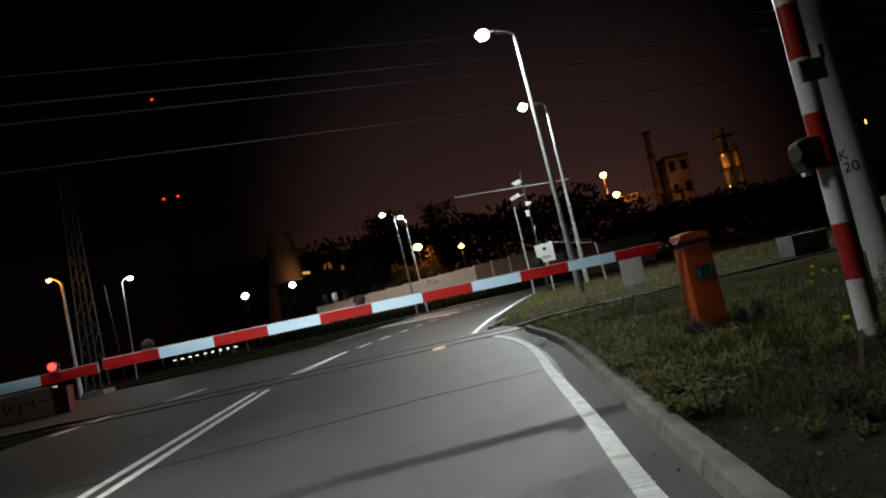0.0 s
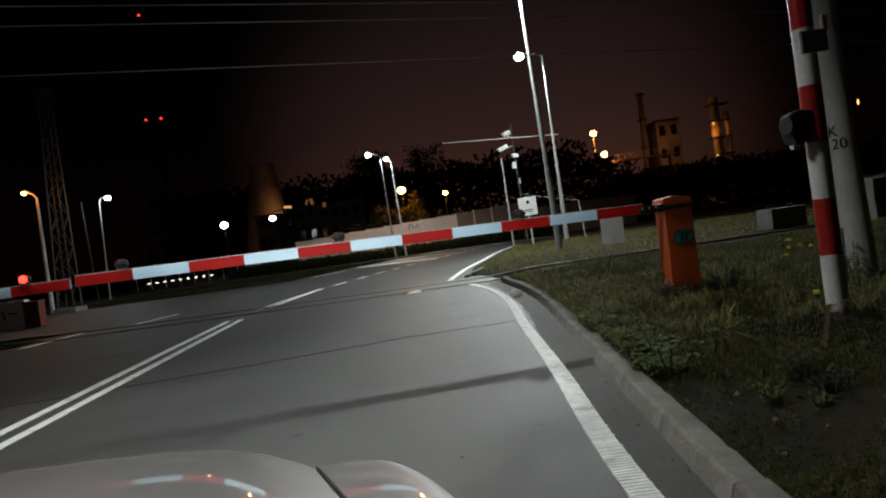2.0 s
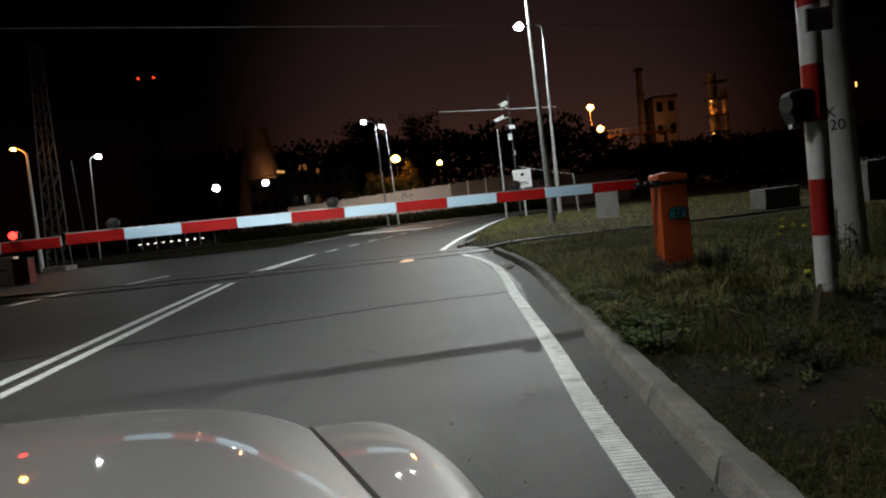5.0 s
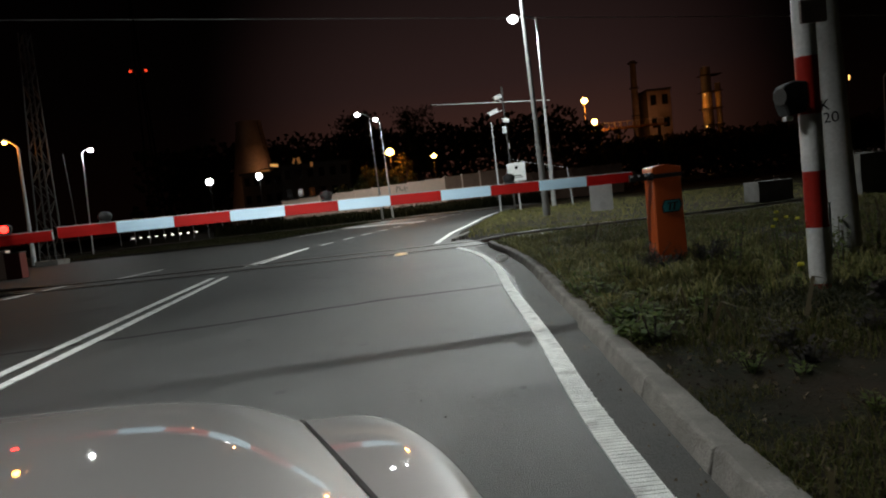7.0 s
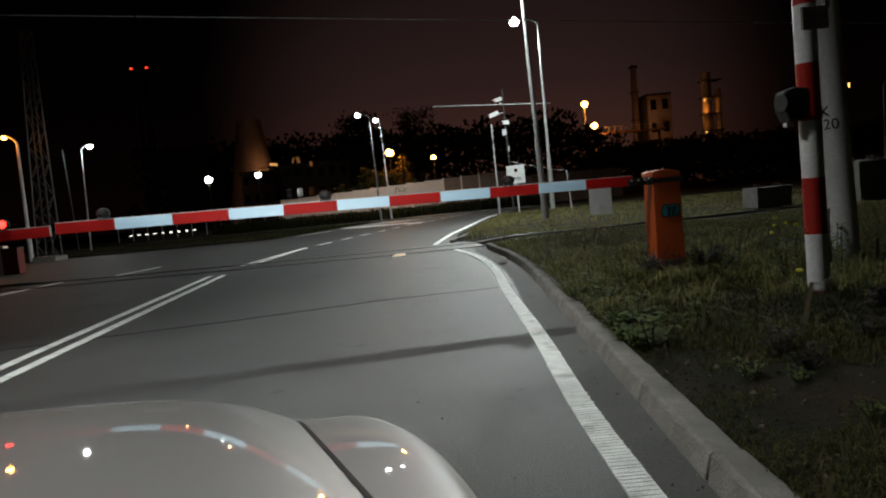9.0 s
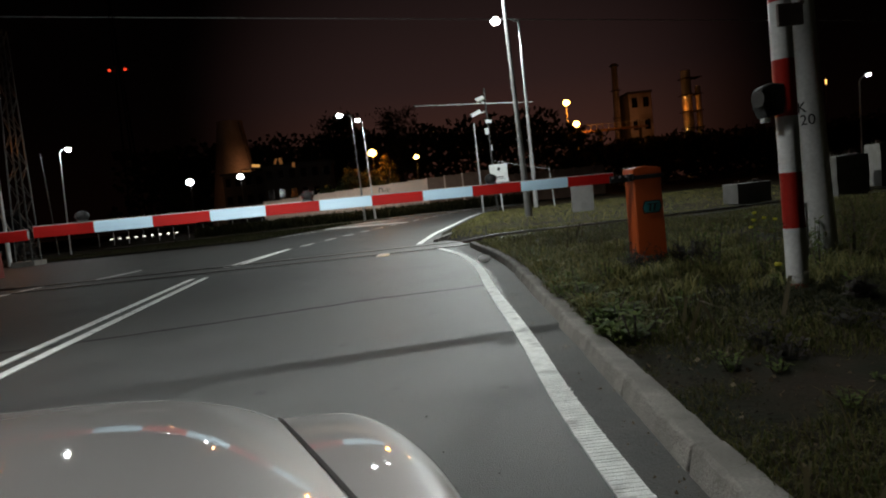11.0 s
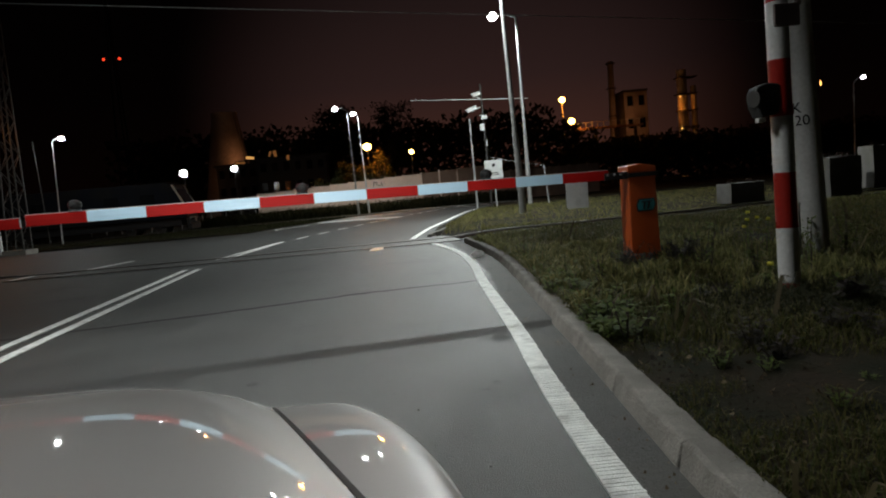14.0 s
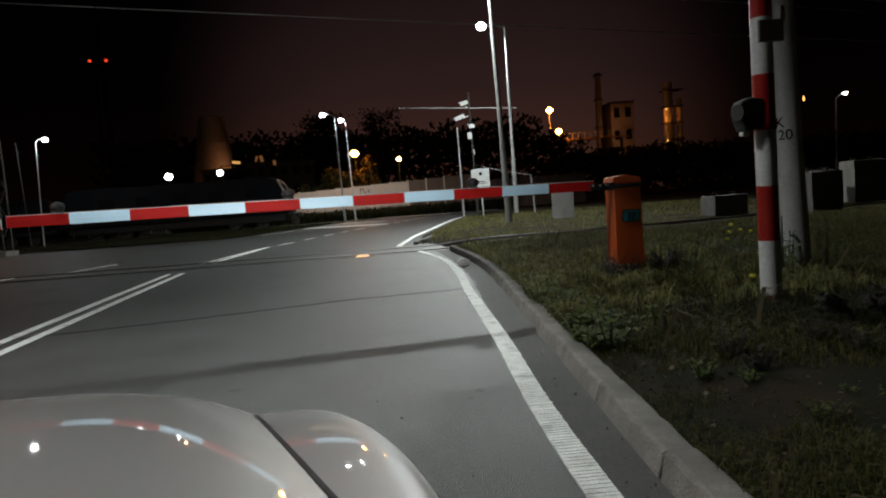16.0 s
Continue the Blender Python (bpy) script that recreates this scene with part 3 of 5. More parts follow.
def barrier(m, bands, boom_len, lamps, starts, label, lift, flip=0):
    """An orange barrier machine with its boom along local -x, hinge at the origin's height."""
    t = thing("barrier", m, label, "barrier")
    cx = 0.40
    part("cabinet", shape((prism, [(-0.19, 0), (0.19, 0), (0.175, 1.04), (-0.175, 1.04)], -0.18, 0.06, "y")), M["orange"], t, "orange painted steel cabinet", 0.012, at=pose(cx, 0, 0.12))
    part("cap", shape((prism, [(-0.19, 0), (0.19, 0), (0.18, 0.07), (-0.02, 0.108), (-0.18, 0.085)], -0.19, 0.08, "y")), M["orange"], t, "hipped orange lid", 0.01, at=pose(cx, 0, 1.19))
    part("lid_gap", shape((box, (cx, -0.055, 1.172), (0.34, 0.235, 0.035))), M["black"], t, "dark gap under the lid")
    part("base_plate", shape((box, (cx, -0.05, 0.12), (0.42, 0.32, 0.03))), M["dark"], t, "", 0.006)
    part("plinth", shape((box, (cx, -0.05, 0.0), (0.46, 0.36, 0.21))), M["concrete"], t, "concrete footing", 0.01)
    k = 1.4
    plate = part("maker_plate", shape((prism, [(x * k, z * k) for x, z in ((-0.085, 0), (-0.06, 0.055), (0.085, 0.055), (0.095, 0.0), (0.07, -0.055), (-0.075, -0.055))], -0.19, -0.183, "y")), M["black"], t, "dark hexagonal badge", at=pose(cx + 0.02, 0, 0.8))
    part("badge_face", shape((prism, [(x * k, z * k) for x, z in ((-0.075, 0), (-0.053, 0.044), (0.076, 0.044), (0.084, 0.0), (0.062, -0.044), (-0.066, -0.044))], -0.194, -0.1902, "y")), M["teal"], plate)
    for bar in (((-0.04, 0.02), (0.055, 0.02), (0.06, 0.032), (-0.035, 0.032)), ((-0.03, -0.035), (-0.012, -0.035), (0.0, 0.02), (-0.018, 0.02)), ((0.01, -0.035), (0.028, -0.035), (0.04, 0.02), (0.022, 0.02))):
        part("badge_bar", shape((prism, [(x * k, z * k) for x, z in bar], -0.198, -0.1942, "y")), M["black"], plate)
    part("lock", shape((rod, (cx + 0.17, -0.18, 1.14), (cx + 0.17, -0.235, 1.14), 0.018)), M["chrome"], t, "bright lock cap")
    part("hinge_arm", shape((box, (0.1, -0.12, 1.17), (0.32, 0.06, 0.085)), (rod, (0.2, -0.2, 1.17), (0.2, 0.0, 1.17), 0.045), (box, (cx, -0.2, 1.165), (0.4, 0.03, 0.05))), M["black"], t, "black boom clamp", 0.008)
    for x in (-0.03, 0.06, 0.14):
        part("bolt", shape((rod, (x, -0.15, 1.19), (x, -0.165, 1.19), 0.014, 0.014, 6)), M["galv"], t)
    boom = part("boom", shape((box, (-boom_len / 2, 0, 0), (boom_len, 0.045, 0.09))), M["galv"], t, "long red and white striped boom", at=pose(0, -0.1, 1.19) @ Matrix.Rotation(lift, 4, "Y"))
    x = 0.0
    for i, (wide, red) in enumerate(bands):
        bm = shape((prism, [(-0.027, -0.057), (0.027, -0.057), (0.03, 0.0), (0.027, 0.057), (-0.027, 0.057), (-0.03, 0.0)], -x - wide + 0.002, -x - 0.002, "x"))
        part("band", bm, M["boom_red" if red else "boom_white"], boom, bevel=0.006)
        x += wide
    # bright top edge, as lit from above, put in as a white strip
    part("top_edge_light", shape((box, (-boom_len / 2, 0, 0.061), (boom_len, 0.03, 0.008))), M["pole_white"], boom)
    if len(lamps) > 1:
        r = [(-0.25, -0.05), (-0.53, -0.05), (-0.53, -0.33), (-0.522, -0.35), (-0.505, -0.36), (-0.275, -0.36), (-0.258, -0.35), (-0.25, -0.33)]
        part("hanging_plate", shape((prism, r, 0.032, 0.04, "y")), M["grey_paint"], boom, "pale grey plate hung under the boom")
    for s, st in zip(lamps, starts):
        warning_lamp(t, pose(0, -0.1, 1.19) @ Matrix.Rotation(lift, 4, "Y") @ pose(-s, 0, 0.062, 0, 0, flip), st)
    return t


SEG = 0.5787
turn_b = math.atan2(-BD.y, -BD.x)
main_m = Matrix.Translation(BA) @ Matrix.Rotation(turn_b, 4, "Z") @ pose(0, 0.1, 0)
barrier(main_m, [(SEG, i % 2 == 0) for i in range(11)], SEG * 11, (1.504, 3.591, 5.894), (0.055,) * 3,
        "orange barrier machine with a lowered red and white boom", 0.0085)
SEG = 0.6156
far_m = Matrix.Translation((-10.87, 6.45, 0)) @ Matrix.Rotation(turn_b + math.pi, 4, "Z") @ pose(0, -0.1, 0)
barrier(far_m, [(SEG, i % 2 == 0) for i in range(11)], SEG * 11, (6.3,), (-0.16,), "orange barrier machine of the opposite lane, boom lowered", 0.006, 180)

# ---- striped signal pole and white mast ----
HEAD = 3.3
sp = thing("signal_pole", pose(3.005, 5.3, 0.1, 0, 0, 0), "red and white banded steel signal pole in the grass", "pole")
part("post", shape((rod, (0, 0, -0.1), (0, 0, 3.7), 0.078, 0.078, 24)), M["galv"], sp)
z = -0.35
for i in range(9):
    lo, hi = max(z, -0.08), z + 0.44
    part("band", shape((rod, (0, 0, lo), (0, 0, hi), 0.082, 0.082, 28)), M["pole_red" if i % 2 == 0 else "pole_white"], sp, "", smooth=True)
    z = hi
part("cross_bracket", shape((box, (0.02, -0.1, 2.17), (0.2, 0.03, 0.17)), (box, (0.12, -0.09, 2.3), (0.04, 0.03, 0.12)), (rod, (0, -0.1, 2.17), (0, 0, 2.17), 0.03)), M["plate"], sp, "dull brown steel bracket plate", 0.006)
bell = part("bell", shape((prism, [(-0.2, 1.41), (-0.06, 1.43), (-0.04, 1.52), (-0.04, 1.66), (-0.14, 1.675), (-0.22, 1.65), (-0.24, 1.6), (-0.235, 1.5)], -0.075, 0.075, "y"), (box, (-0.05, 0, 1.6), (0.1, 0.08, 0.08))), M["tyre"], sp, "dark boxy warning bell on a bracket", 0.014)
part("bell_mouth", shape((rod, (-0.235, -0.045, 1.56), (-0.25, -0.05, 1.56), 0.06, 0.065, 16)), M["dark"], bell)
part("bell_lamp", shape((box, (-0.19, -0.03, 1.392), (0.055, 0.06, 0.035))), M["pole_white"], bell, "small white underside lens", 0.004)
part("cable", shape((rod, (0.09, -0.02, 0.3), (0.095, -0.02, 0.72), 0.008, 0.008, 8)), M["galv"], sp)

warning_lamp(sp, pose(-0.3, -0.12, HEAD, 0, 0, -29), 0.2, 2.2, "signal_red")
part("lamp_arm", shape((rod, (0, 0, HEAD - 0.12), (-0.3, -0.12, HEAD - 0.12), 0.025, 0.025, 12)), M["black"], sp, "short black arm of the red signal")

k = thing("white_mast", pose(4.365, 7.2, 0.1, 0, -1.2, 0), "tall white steel mast with black stencilled letters", "mast")
part("post", shape((rod, (0, 0, 0), (0, 0, 1.0), 0.168, 0.15, 32), (rod, (0, 0, 1.0), (0, 0, 2.8), 0.15, 0.126, 32), (rod, (0, 0, 2.8), (0, 0, 8.6), 0.126, 0.075, 32)), M["pole_white"], k, smooth=True)
part("foot", shape((rod, (0, 0, -0.02), (0, 0, 0.06), 0.2, 0.2, 20)), M["concrete"], k)


def writing(text, m, size, material, parent):
    c = bpy.data.curves.new("lettering", "FONT")
    c.body, c.size, c.align_x, c.extrude = text, size, "CENTER", 0.001
    tmp = new("lettering", c)
    dep = bpy.context.evaluated_depsgraph_get()
    me = bpy.data.meshes.new_from_object(tmp.evaluated_get(dep))
    bpy.data.objects.remove(tmp)
    me.materials.clear()
    me.materials.append(material)
    ob = new("lettering", me)
    ob.parent = parent
    ob.matrix_basis = m
    return ob


face = math.degrees(math.atan2(4.33, 7.2))
for text, zz, dx in (("K", 1.565, -0.075), ("20", 1.43, -0.025)):
    ob = writing(text, Matrix.Rotation(radians(-face), 4, "Z") @ pose(dx, -0.1465, zz, 90, 0, 0), 0.155, M["letter"], k)
    # wrap the flat letters round the mast
    for v in ob.data.vertices:
        a = (v.co.x + dx) / 0.1445
        off = v.co.z
        v.co.x = math.sin(a) * (0.1452 + off) - dx
        v.co.z = -0.1465 + math.cos(a) * (0.1452 + off) + 0.0012
    ob.data.update()


# ---- street lamps ----
def street_lamp(foot, top, head, label, post_mat, light, size=0.24, arm=0.5, r=0.11):
    """A tapered post with a curved arm; the luminaire hangs at head."""
    f, tp, h = Vector(foot), Vector(top), Vector(head)
    t = thing("street_lamp", Matrix.Translation(f), label, "street lamp")
    tp, h = tp - f, h - f
    part("post", shape((rod, (0, 0, 0), tp * 0.3, r, r * 0.82, 14), (rod, tp * 0.3, tp, r * 0.7, r * 0.42, 14)), post_mat, t, smooth=True)
    part("base_flange", shape((rod, (0, 0, -0.02), (0, 0, 0.06), r * 1.7, r * 1.7, 12)), M["concrete"], t)
    bm = bmesh.new()
    pts = [tp, tp.lerp(h, 0.25) + Vector((0, 0, 0.13)), tp.lerp(h, 0.6) + Vector((0, 0, 0.16)), h + Vector((0, 0, 0.1))]
    for a, b in zip(pts, pts[1:]):
        rod(bm, a, b, r * 0.42, r * 0.36, 10)
    part("arm", bm, post_mat, t)
    housing = part("luminaire", shape((ball, h + Vector((0, 0, 0.1)), (size * 1.3, size * 0.8, 0.09))), M["galv"], t, "grey luminaire housing", smooth=True)
    part("bowl", shape((ball, h, (size, size, size * 0.8))), light, housing, "glowing lamp bowl", smooth=True)
    return t


def plain_post(foot, top, label, material, r=0.07, name="post"):
    f = Vector(foot)
    t = thing(name, Matrix.Translation(f), label, "post")
    part("shaft", shape((rod, (0, 0, 0), Vector(top) - f, r, r * 0.7, 12)), material, t, smooth=True)
    part("base_flange", shape((rod, (0, 0, -0.02), (0, 0, 0.05), r * 2, r * 2, 10)), M["concrete"], t)
    return t


street_lamp((4.8, 28.4, 0), (4.52, 28.4, 11.4), (3.2, 28.3, 11.6), "tall galvanised street lamp with a bright white head", M["galv"], M["led"], 0.30, r=0.15)
street_lamp((7.72, 42.7, 0), (7.7, 42.7, 11.6), (6.27, 42.7, 11.75), "tall galvanised street lamp with a white head", M["galv"], M["led"], 0.3, r=0.15)
street_lamp((-4.42, 62, 0), (-4.6, 62, 9.3), (-5.66, 62, 9.6), "slim street lamp in front of the concrete wall", M["galv"], M["led"], 0.26, r=0.1)
street_lamp((-3.7, 66, 0), (-3.95, 66, 9.3), (-4.35, 66, 9.55), "slim white street lamp in front of the concrete wall", M["pole_white"], M["led"], 0.24, r=0.1)
street_lamp((-21.3, 36.6, 0), (-21.25, 36.6, 6.3), (-21.85, 36.5, 6.63), "old street lamp with an orange glowing head", M["pole_white"], M["sod"], 0.13, r=0.13)
street_lamp((-24.75, 50, 0), (-24.55, 50, 7.3), (-23.9, 50, 7.5), "slim dark street lamp with a white head", M["galv"], M["led"], 0.2, r=0.06)
street_lamp((40.6, 60, 0), (40.75, 60, 7.8), (41.65, 60, 8.3), "slim white street lamp beyond the yard", M["pole_white"], M["led"], 0.2, r=0.1)
street_lamp((-11.4, 5.3, 0), (-11.2, 5.3, 9.5), (-7.2, 5.2, 9.8), "tall galvanised street lamp over the waiting lane", M["galv"], M["led"], 0.26, r=0.15)
street_lamp((-4.0, 80, 0), (-4.0, 80, 7.0), (-4.0, 79.6, 7.4), "orange sodium lamp behind the wall", M["dark"], M["sod"], 0.5, r=0.08)
street_lamp((1.05, 82, 0), (1.05, 82, 6.1), (1.05, 81.5, 6.55), "small orange sodium lamp behind the wall", M["dark"], M["sod"], 0.33, r=0.08)
plain_post((-25.6, 50, 0), (-25.9, 50, 7.4), "thin grey post beside the street lamp", M["dark"], 0.04)
plain_post((4.6, 45, 0), (4.55, 45, 5.9), "thin grey post behind the sign", M["galv"], 0.07)
plain_post((8.55, 41, 0), (8.4, 41, 2.4), "short grey post by the lamp", M["galv"], 0.05)

# cameras on their mast
cm = thing("camera_mast", pose(5.15, 41.7, 0, 0, 0, 0), "dark mast with white surveillance cameras", "camera mast")
part("shaft", shape((rod, (0, 0, 0), (-0.12, 0, 7.6), 0.075, 0.05, 12)), M["dark"], cm)
for (x, z, a, s) in ((-0.42, 6.95, 12, 0.75), (-0.75, 6.1, 14, 1.0), (-0.05, 5.55, -8, 0.6)):
    c = part("camera", shape((box, (0, 0, 0), (0.62 * s, 0.22, 0.2)), (box, (-0.05, 0, 0.12), (0.7 * s, 0.26, 0.03))), M["paper"], cm, "white camera housing", 0.02, at=pose(x, -0.15, z, 0, -a - 6, 0))
    part("lens", shape((rod, (-0.32 * s, 0, 0), (-0.35 * s, 0, 0), 0.07)), M["black"], c)
part("junction_box", shape((box, (-0.2, -0.05, 5.0), (0.25, 0.2, 0.4))), M["grey_paint"], cm, "", 0.02)
for q in (((-0.2, -0.1, 6.2), (-0.75, -0.1, 6.0)), ((-0.2, -0.1, 6.7), (-0.45, -0.1, 6.9))):
    part("arm", shape((rod, q[0], q[1], 0.03)), M["grey_paint"], cm)
part("lamp_tag", shape((box, (0.0, -0.08, 4.0), (0.08, 0.06, 0.35))), M["pole_white"], cm)

# white notice board
sg = thing("notice_board", pose(5.44, 41.4, 0, 0, -1, 0), "white notice board with small dark print on a post", "sign")
part("post", shape((rod, (0, 0.05, 0), (0, 0.05, 3.0), 0.05), (rod, (1.55, 0.05, 0.0), (1.5, 0.05, 1.4), 0.03)), M["pole_white"], sg)
bd = part("panel", shape((box, (0, 0, 2.4), (1.1, 0.04, 1.1))), M["grey_paint"], sg, "white panel", 0.01)
for q in ((2.18, 0.5, 0.06), (2.07, 0.66, 0.035)):
    part("print_line", shape((box, (0.02, -0.024, q[0]), (q[1], 0.006, q[2]))), M["letter"], bd)
part("emblem", shape((prism, [(-0.09, 2.6), (0.02, 2.54), (0.13, 2.62), (0.1, 2.74), (-0.04, 2.76)], -0.028, -0.022, "y")), M["letter"], bd, "dark emblem")

# cabinets and concrete blocks beside the track

def concrete_block(m, sx, sy, sz, label, mat="worn_concrete"):
    t = thing("concrete_block", m, label, "concrete block", "blocks beside the track")
    bm = shape((box, (0, 0, sz / 2), (sx, sy, sz)))
    bmesh.ops.subdivide_edges(bm, edges=bm.edges, cuts=3, use_grid_fill=True)
    for v in bm.verts:
        v.co += Vector((noise.noise(v.co * 3), noise.noise(v.co * 3 + Vector((7, 0, 0))), noise.noise(v.co * 3 + Vector((0, 9, 0))))) * 0.02
    part("block", bm, M[mat], t, bevel=0.012)
    for x in (-sx * 0.28, sx * 0.28):
        part("lifting_loop", shape((rod, (x - 0.08, 0, sz), (x - 0.08, 0, sz + 0.1), 0.012, 0.012, 8), (rod, (x + 0.08, 0, sz), (x + 0.08, 0, sz + 0.1), 0.012, 0.012, 8), (rod, (x - 0.08, 0, sz + 0.1), (x + 0.08, 0, sz + 0.1), 0.012, 0.012, 8)), M["rust"], t)
    return t


concrete_block(pose(10.15, 20.4, 0.1, 0, 0, 6), 1.1, 0.8, 0.6, "grey concrete block lying beside the track")
concrete_block(pose(14.25, 22.3, 0.1, 0, 0, -5), 1.0, 0.9, 1.15, "tall grey concrete block with a stained face")
concrete_block(pose(16.0, 22.3, 0.1, 0, 0, -5), 1.05, 0.9, 1.4, "tall grey concrete block beside another")
concrete_block(pose(11.4, 17.6, 0.1, 0, 0, 3), 0.9, 0.7, 1.1, "dark grey concrete block behind the mast")
gw = concrete_block(pose(-16.6, 24.9, 0, 0, 0, 8), 2.3, 0.4, 1.05, "pale concrete wall piece with black graffiti", "pale_concrete")
for x, z, w, h, a in ((-0.9, 0.6, 0.3, 0.07, 20), (-0.6, 0.55, 0.07, 0.4, -15), (-0.35, 0.6, 0.3, 0.06, -25), (-0.1, 0.5, 0.06, 0.4, 10), (0.15, 0.62, 0.28, 0.06, 15), (0.4, 0.55, 0.07, 0.35, -10), (0.7, 0.6, 0.3, 0.06, 8)):
    part("graffiti_stroke", shape((box, (0, 0, 0), (w, 0.01, h))), M["graffiti"], gw, at=pose(x, -0.22, z, 0, a, 0))
rc = thing("relay_cabinet", pose(-15.2, 25.0, 0, 0, 0, 6), "dark red relay cabinet beside the far verge", "cabinet")
part("body", shape((box, (0, 0, 0.46), (0.55, 0.5, 0.92))), M["red_cab"], rc, "", 0.015)
part("lid", shape((box, (0, 0, 0.94), (0.6, 0.55, 0.05))), M["dark"], rc, "", 0.01)

# catenary mast of steel lattice
lm = thing("lattice_mast", pose(-20.1, 36.2, 0, 0, 1.2, 0), "tall dark steel lattice mast", "mast")
bm = bmesh.new()
for sx, sy in ((-1, -1), (1, -1), (1, 1), (-1, 1)):
    rod(bm, (sx * 0.42, sy * 0.42, 0), (sx * 0.2, sy * 0.2, 12), 0.045, 0.035, 6)
part("leg_frame", bm, M["dark"], lm)
bm = bmesh.new()
for i in range(14):
    w0, w1 = 0.42 - 0.22 * i / 14, 0.42 - 0.22 * (i + 1) / 14
    z0, z1 = i * 12 / 14, (i + 1) * 12 / 14
    s = 1 if i % 2 else -1
    for ya in (-1, 1):
        rod(bm, (-s * w0, ya * w0, z0), (s * w1, ya * w1, z1), 0.022, 0.022, 5)
        rod(bm, (ya * w0, -s * w0, z0), (ya * w1, s * w1, z1), 0.022, 0.022, 5)
part("bracing", bm, M["dark"], lm)["kind"] = "stuff"
part("footing", shape((box, (0, 0, 0.1), (1.2, 1.2, 0.3))), M["concrete"], lm, "", 0.03)


def wire(a, b, sag, r, label, name="overhead_wire"):
    a, b = Vector(a), Vector(b)
    bm = bmesh.new()
    pts = [a.lerp(b, i / 20) - Vector((0, 0, sag * 4 * (i / 20) * (1 - i / 20))) for i in range(21)]
    rings_ = [[bm.verts.new(p + Vector((0, math.cos(k * math.tau / 6), math.sin(k * math.tau / 6))) * r) for k in range(6)] for p in pts]
    for p, q in zip(rings_, rings_[1:]):
        for k in range(6):
            bm.faces.new((p[k], p[(k + 1) % 6], q[(k + 1) % 6], q[k]))
    tagged(part(name, bm, M["galv"], smooth=True), label, "wire", "overhead wires")


for z, r in ((7.0, 0.012), (6.6, 0.011), (5.6, 0.011), (8.0, 0.008)):
    dy = 0.0 if z < 7.5 else 1.0
    wire((-35, 3.7 + dy, z + 0.05), (25, 26.0 + dy, z + 0.05), 0.08, r, "thin overhead wire above the rails")
wire((0.77, 41.66, 6.93), (7.9, 41.66, 6.5), 0.0, 0.022, "thin bright span rod fixed to the camera mast")
wire((5.25, 41.72, 3.2), (8.45, 41.0, 2.35), 0.05, 0.012, "thin cable from post to post")


# ---- concrete wall beyond the road ----
wl_t = tagged(part("wall_concrete", shape((box, (-3.6, 76.12, 0.15), (26.0, 0.3, 0.3))), M["concrete"]), "long pale concrete panel wall", "wall", "", "structure")
for i in range(13):
    x = -16.2 + i * 2.0
    top = 3.0 + 0.041 * (x + 16.2)
    p = part("wall_panel", shape((box, (0, 0, top / 2), (1.96, 0.14, top))), M["pale_concrete" if x < 0.5 else "brick"], wl_t, bevel=0.01, at=pose(x + 1.0, 76, 0))
    part("wall_post", shape((box, (0, -0.06, top / 2 + 0.03), (0.16, 0.2, top + 0.06))), M["pale_concrete"], wl_t, at=pose(x, 76, 0))
for x, z, w, h in ((-3.5, 2.95, 0.07, 0.6), (-3.3, 3.15, 0.3, 0.08), (-3.15, 2.95, 0.07, 0.4), (-2.9, 2.8, 0.3, 0.08), (-2.6, 2.9, 0.08, 0.5), (-2.35, 3.0, 0.2, 0.07)):
    part("graffiti_stroke", shape((box, (0, 0, 0), (w, 0.02, h))), M["graffiti"], wl_t, at=pose(x, 75.88, z, 0, random.uniform(-12, 12), 0))
wl2 = tagged(part("wall_brick", shape((box, (15.5, 76.3, 1.6), (12.5, 0.3, 3.2))), M["brick"]), "dull brown wall in the dark behind the sign", "wall", "", "structure")
for i in range(6):
    part("wall_post", shape((box, (0, -0.2, 1.65), (0.3, 0.2, 3.3))), M["brick"], wl2, at=pose(9.6 + i * 2.2, 76.3, 0))

# row of low marker lights in front of a dim fence
fn = thing("mesh_fence", pose(-34, 75, 0, 0, 0, 0), "low dark fence with posts at the yard's edge", "fence")
for i in range(12):
    part("post", shape((rod, (i * 1.6, 0, 0), (i * 1.6, 0, 1.4), 0.04, 0.04, 6)), M["galv"], fn)
part("rail_bar", shape((box, (8.8, 0, 1.35), (17.6, 0.05, 0.06)), (box, (8.8, 0, 0.4), (17.6, 0.05, 0.06))), M["dark"], fn)
for i in range(9):
    s = 0.11 if i in (5, 6, 7) else 0.06
    lt = thing("marker_light", pose(-32.4 + i * 0.86, 74.4, 0.0), "small white marker light on a low stake", "marker light", "marker lights")
    part("stake", shape((rod, (0, 0, 0), (0, 0, 0.6), 0.025, 0.02, 6)), M["dark"], lt)
    part("lens", shape((ball, (0, 0, 0.66), (0.2 if i not in (5, 6, 7) else 0.14, 0.08, s), 10)), M["low_white"], lt, "glowing white lens", smooth=True)

# floodlights over the yard
for x, z, s in ((-31.5, 7.5, 0.52), (-24.3, 7.55, 0.44)):
    fl = thing("floodlight", pose(x, 100, 0), "bright white floodlight on a dark mast", "floodlight", "yard floodlights")
    part("mast", shape((rod, (0, 0.3, 0), (0, 0.3, z), 0.12, 0.08, 10)), M["dark"], fl)
    part("lamp_head", shape((box, (0, 0.35, z), (1.2, 0.3, 0.8))), M["dark"], fl, "", 0.03)
    part("lens", shape((ball, (0, 0.1, z), (s, 0.15, s * 0.9), 18)), M["led"], fl, "blazing white lens", smooth=True)


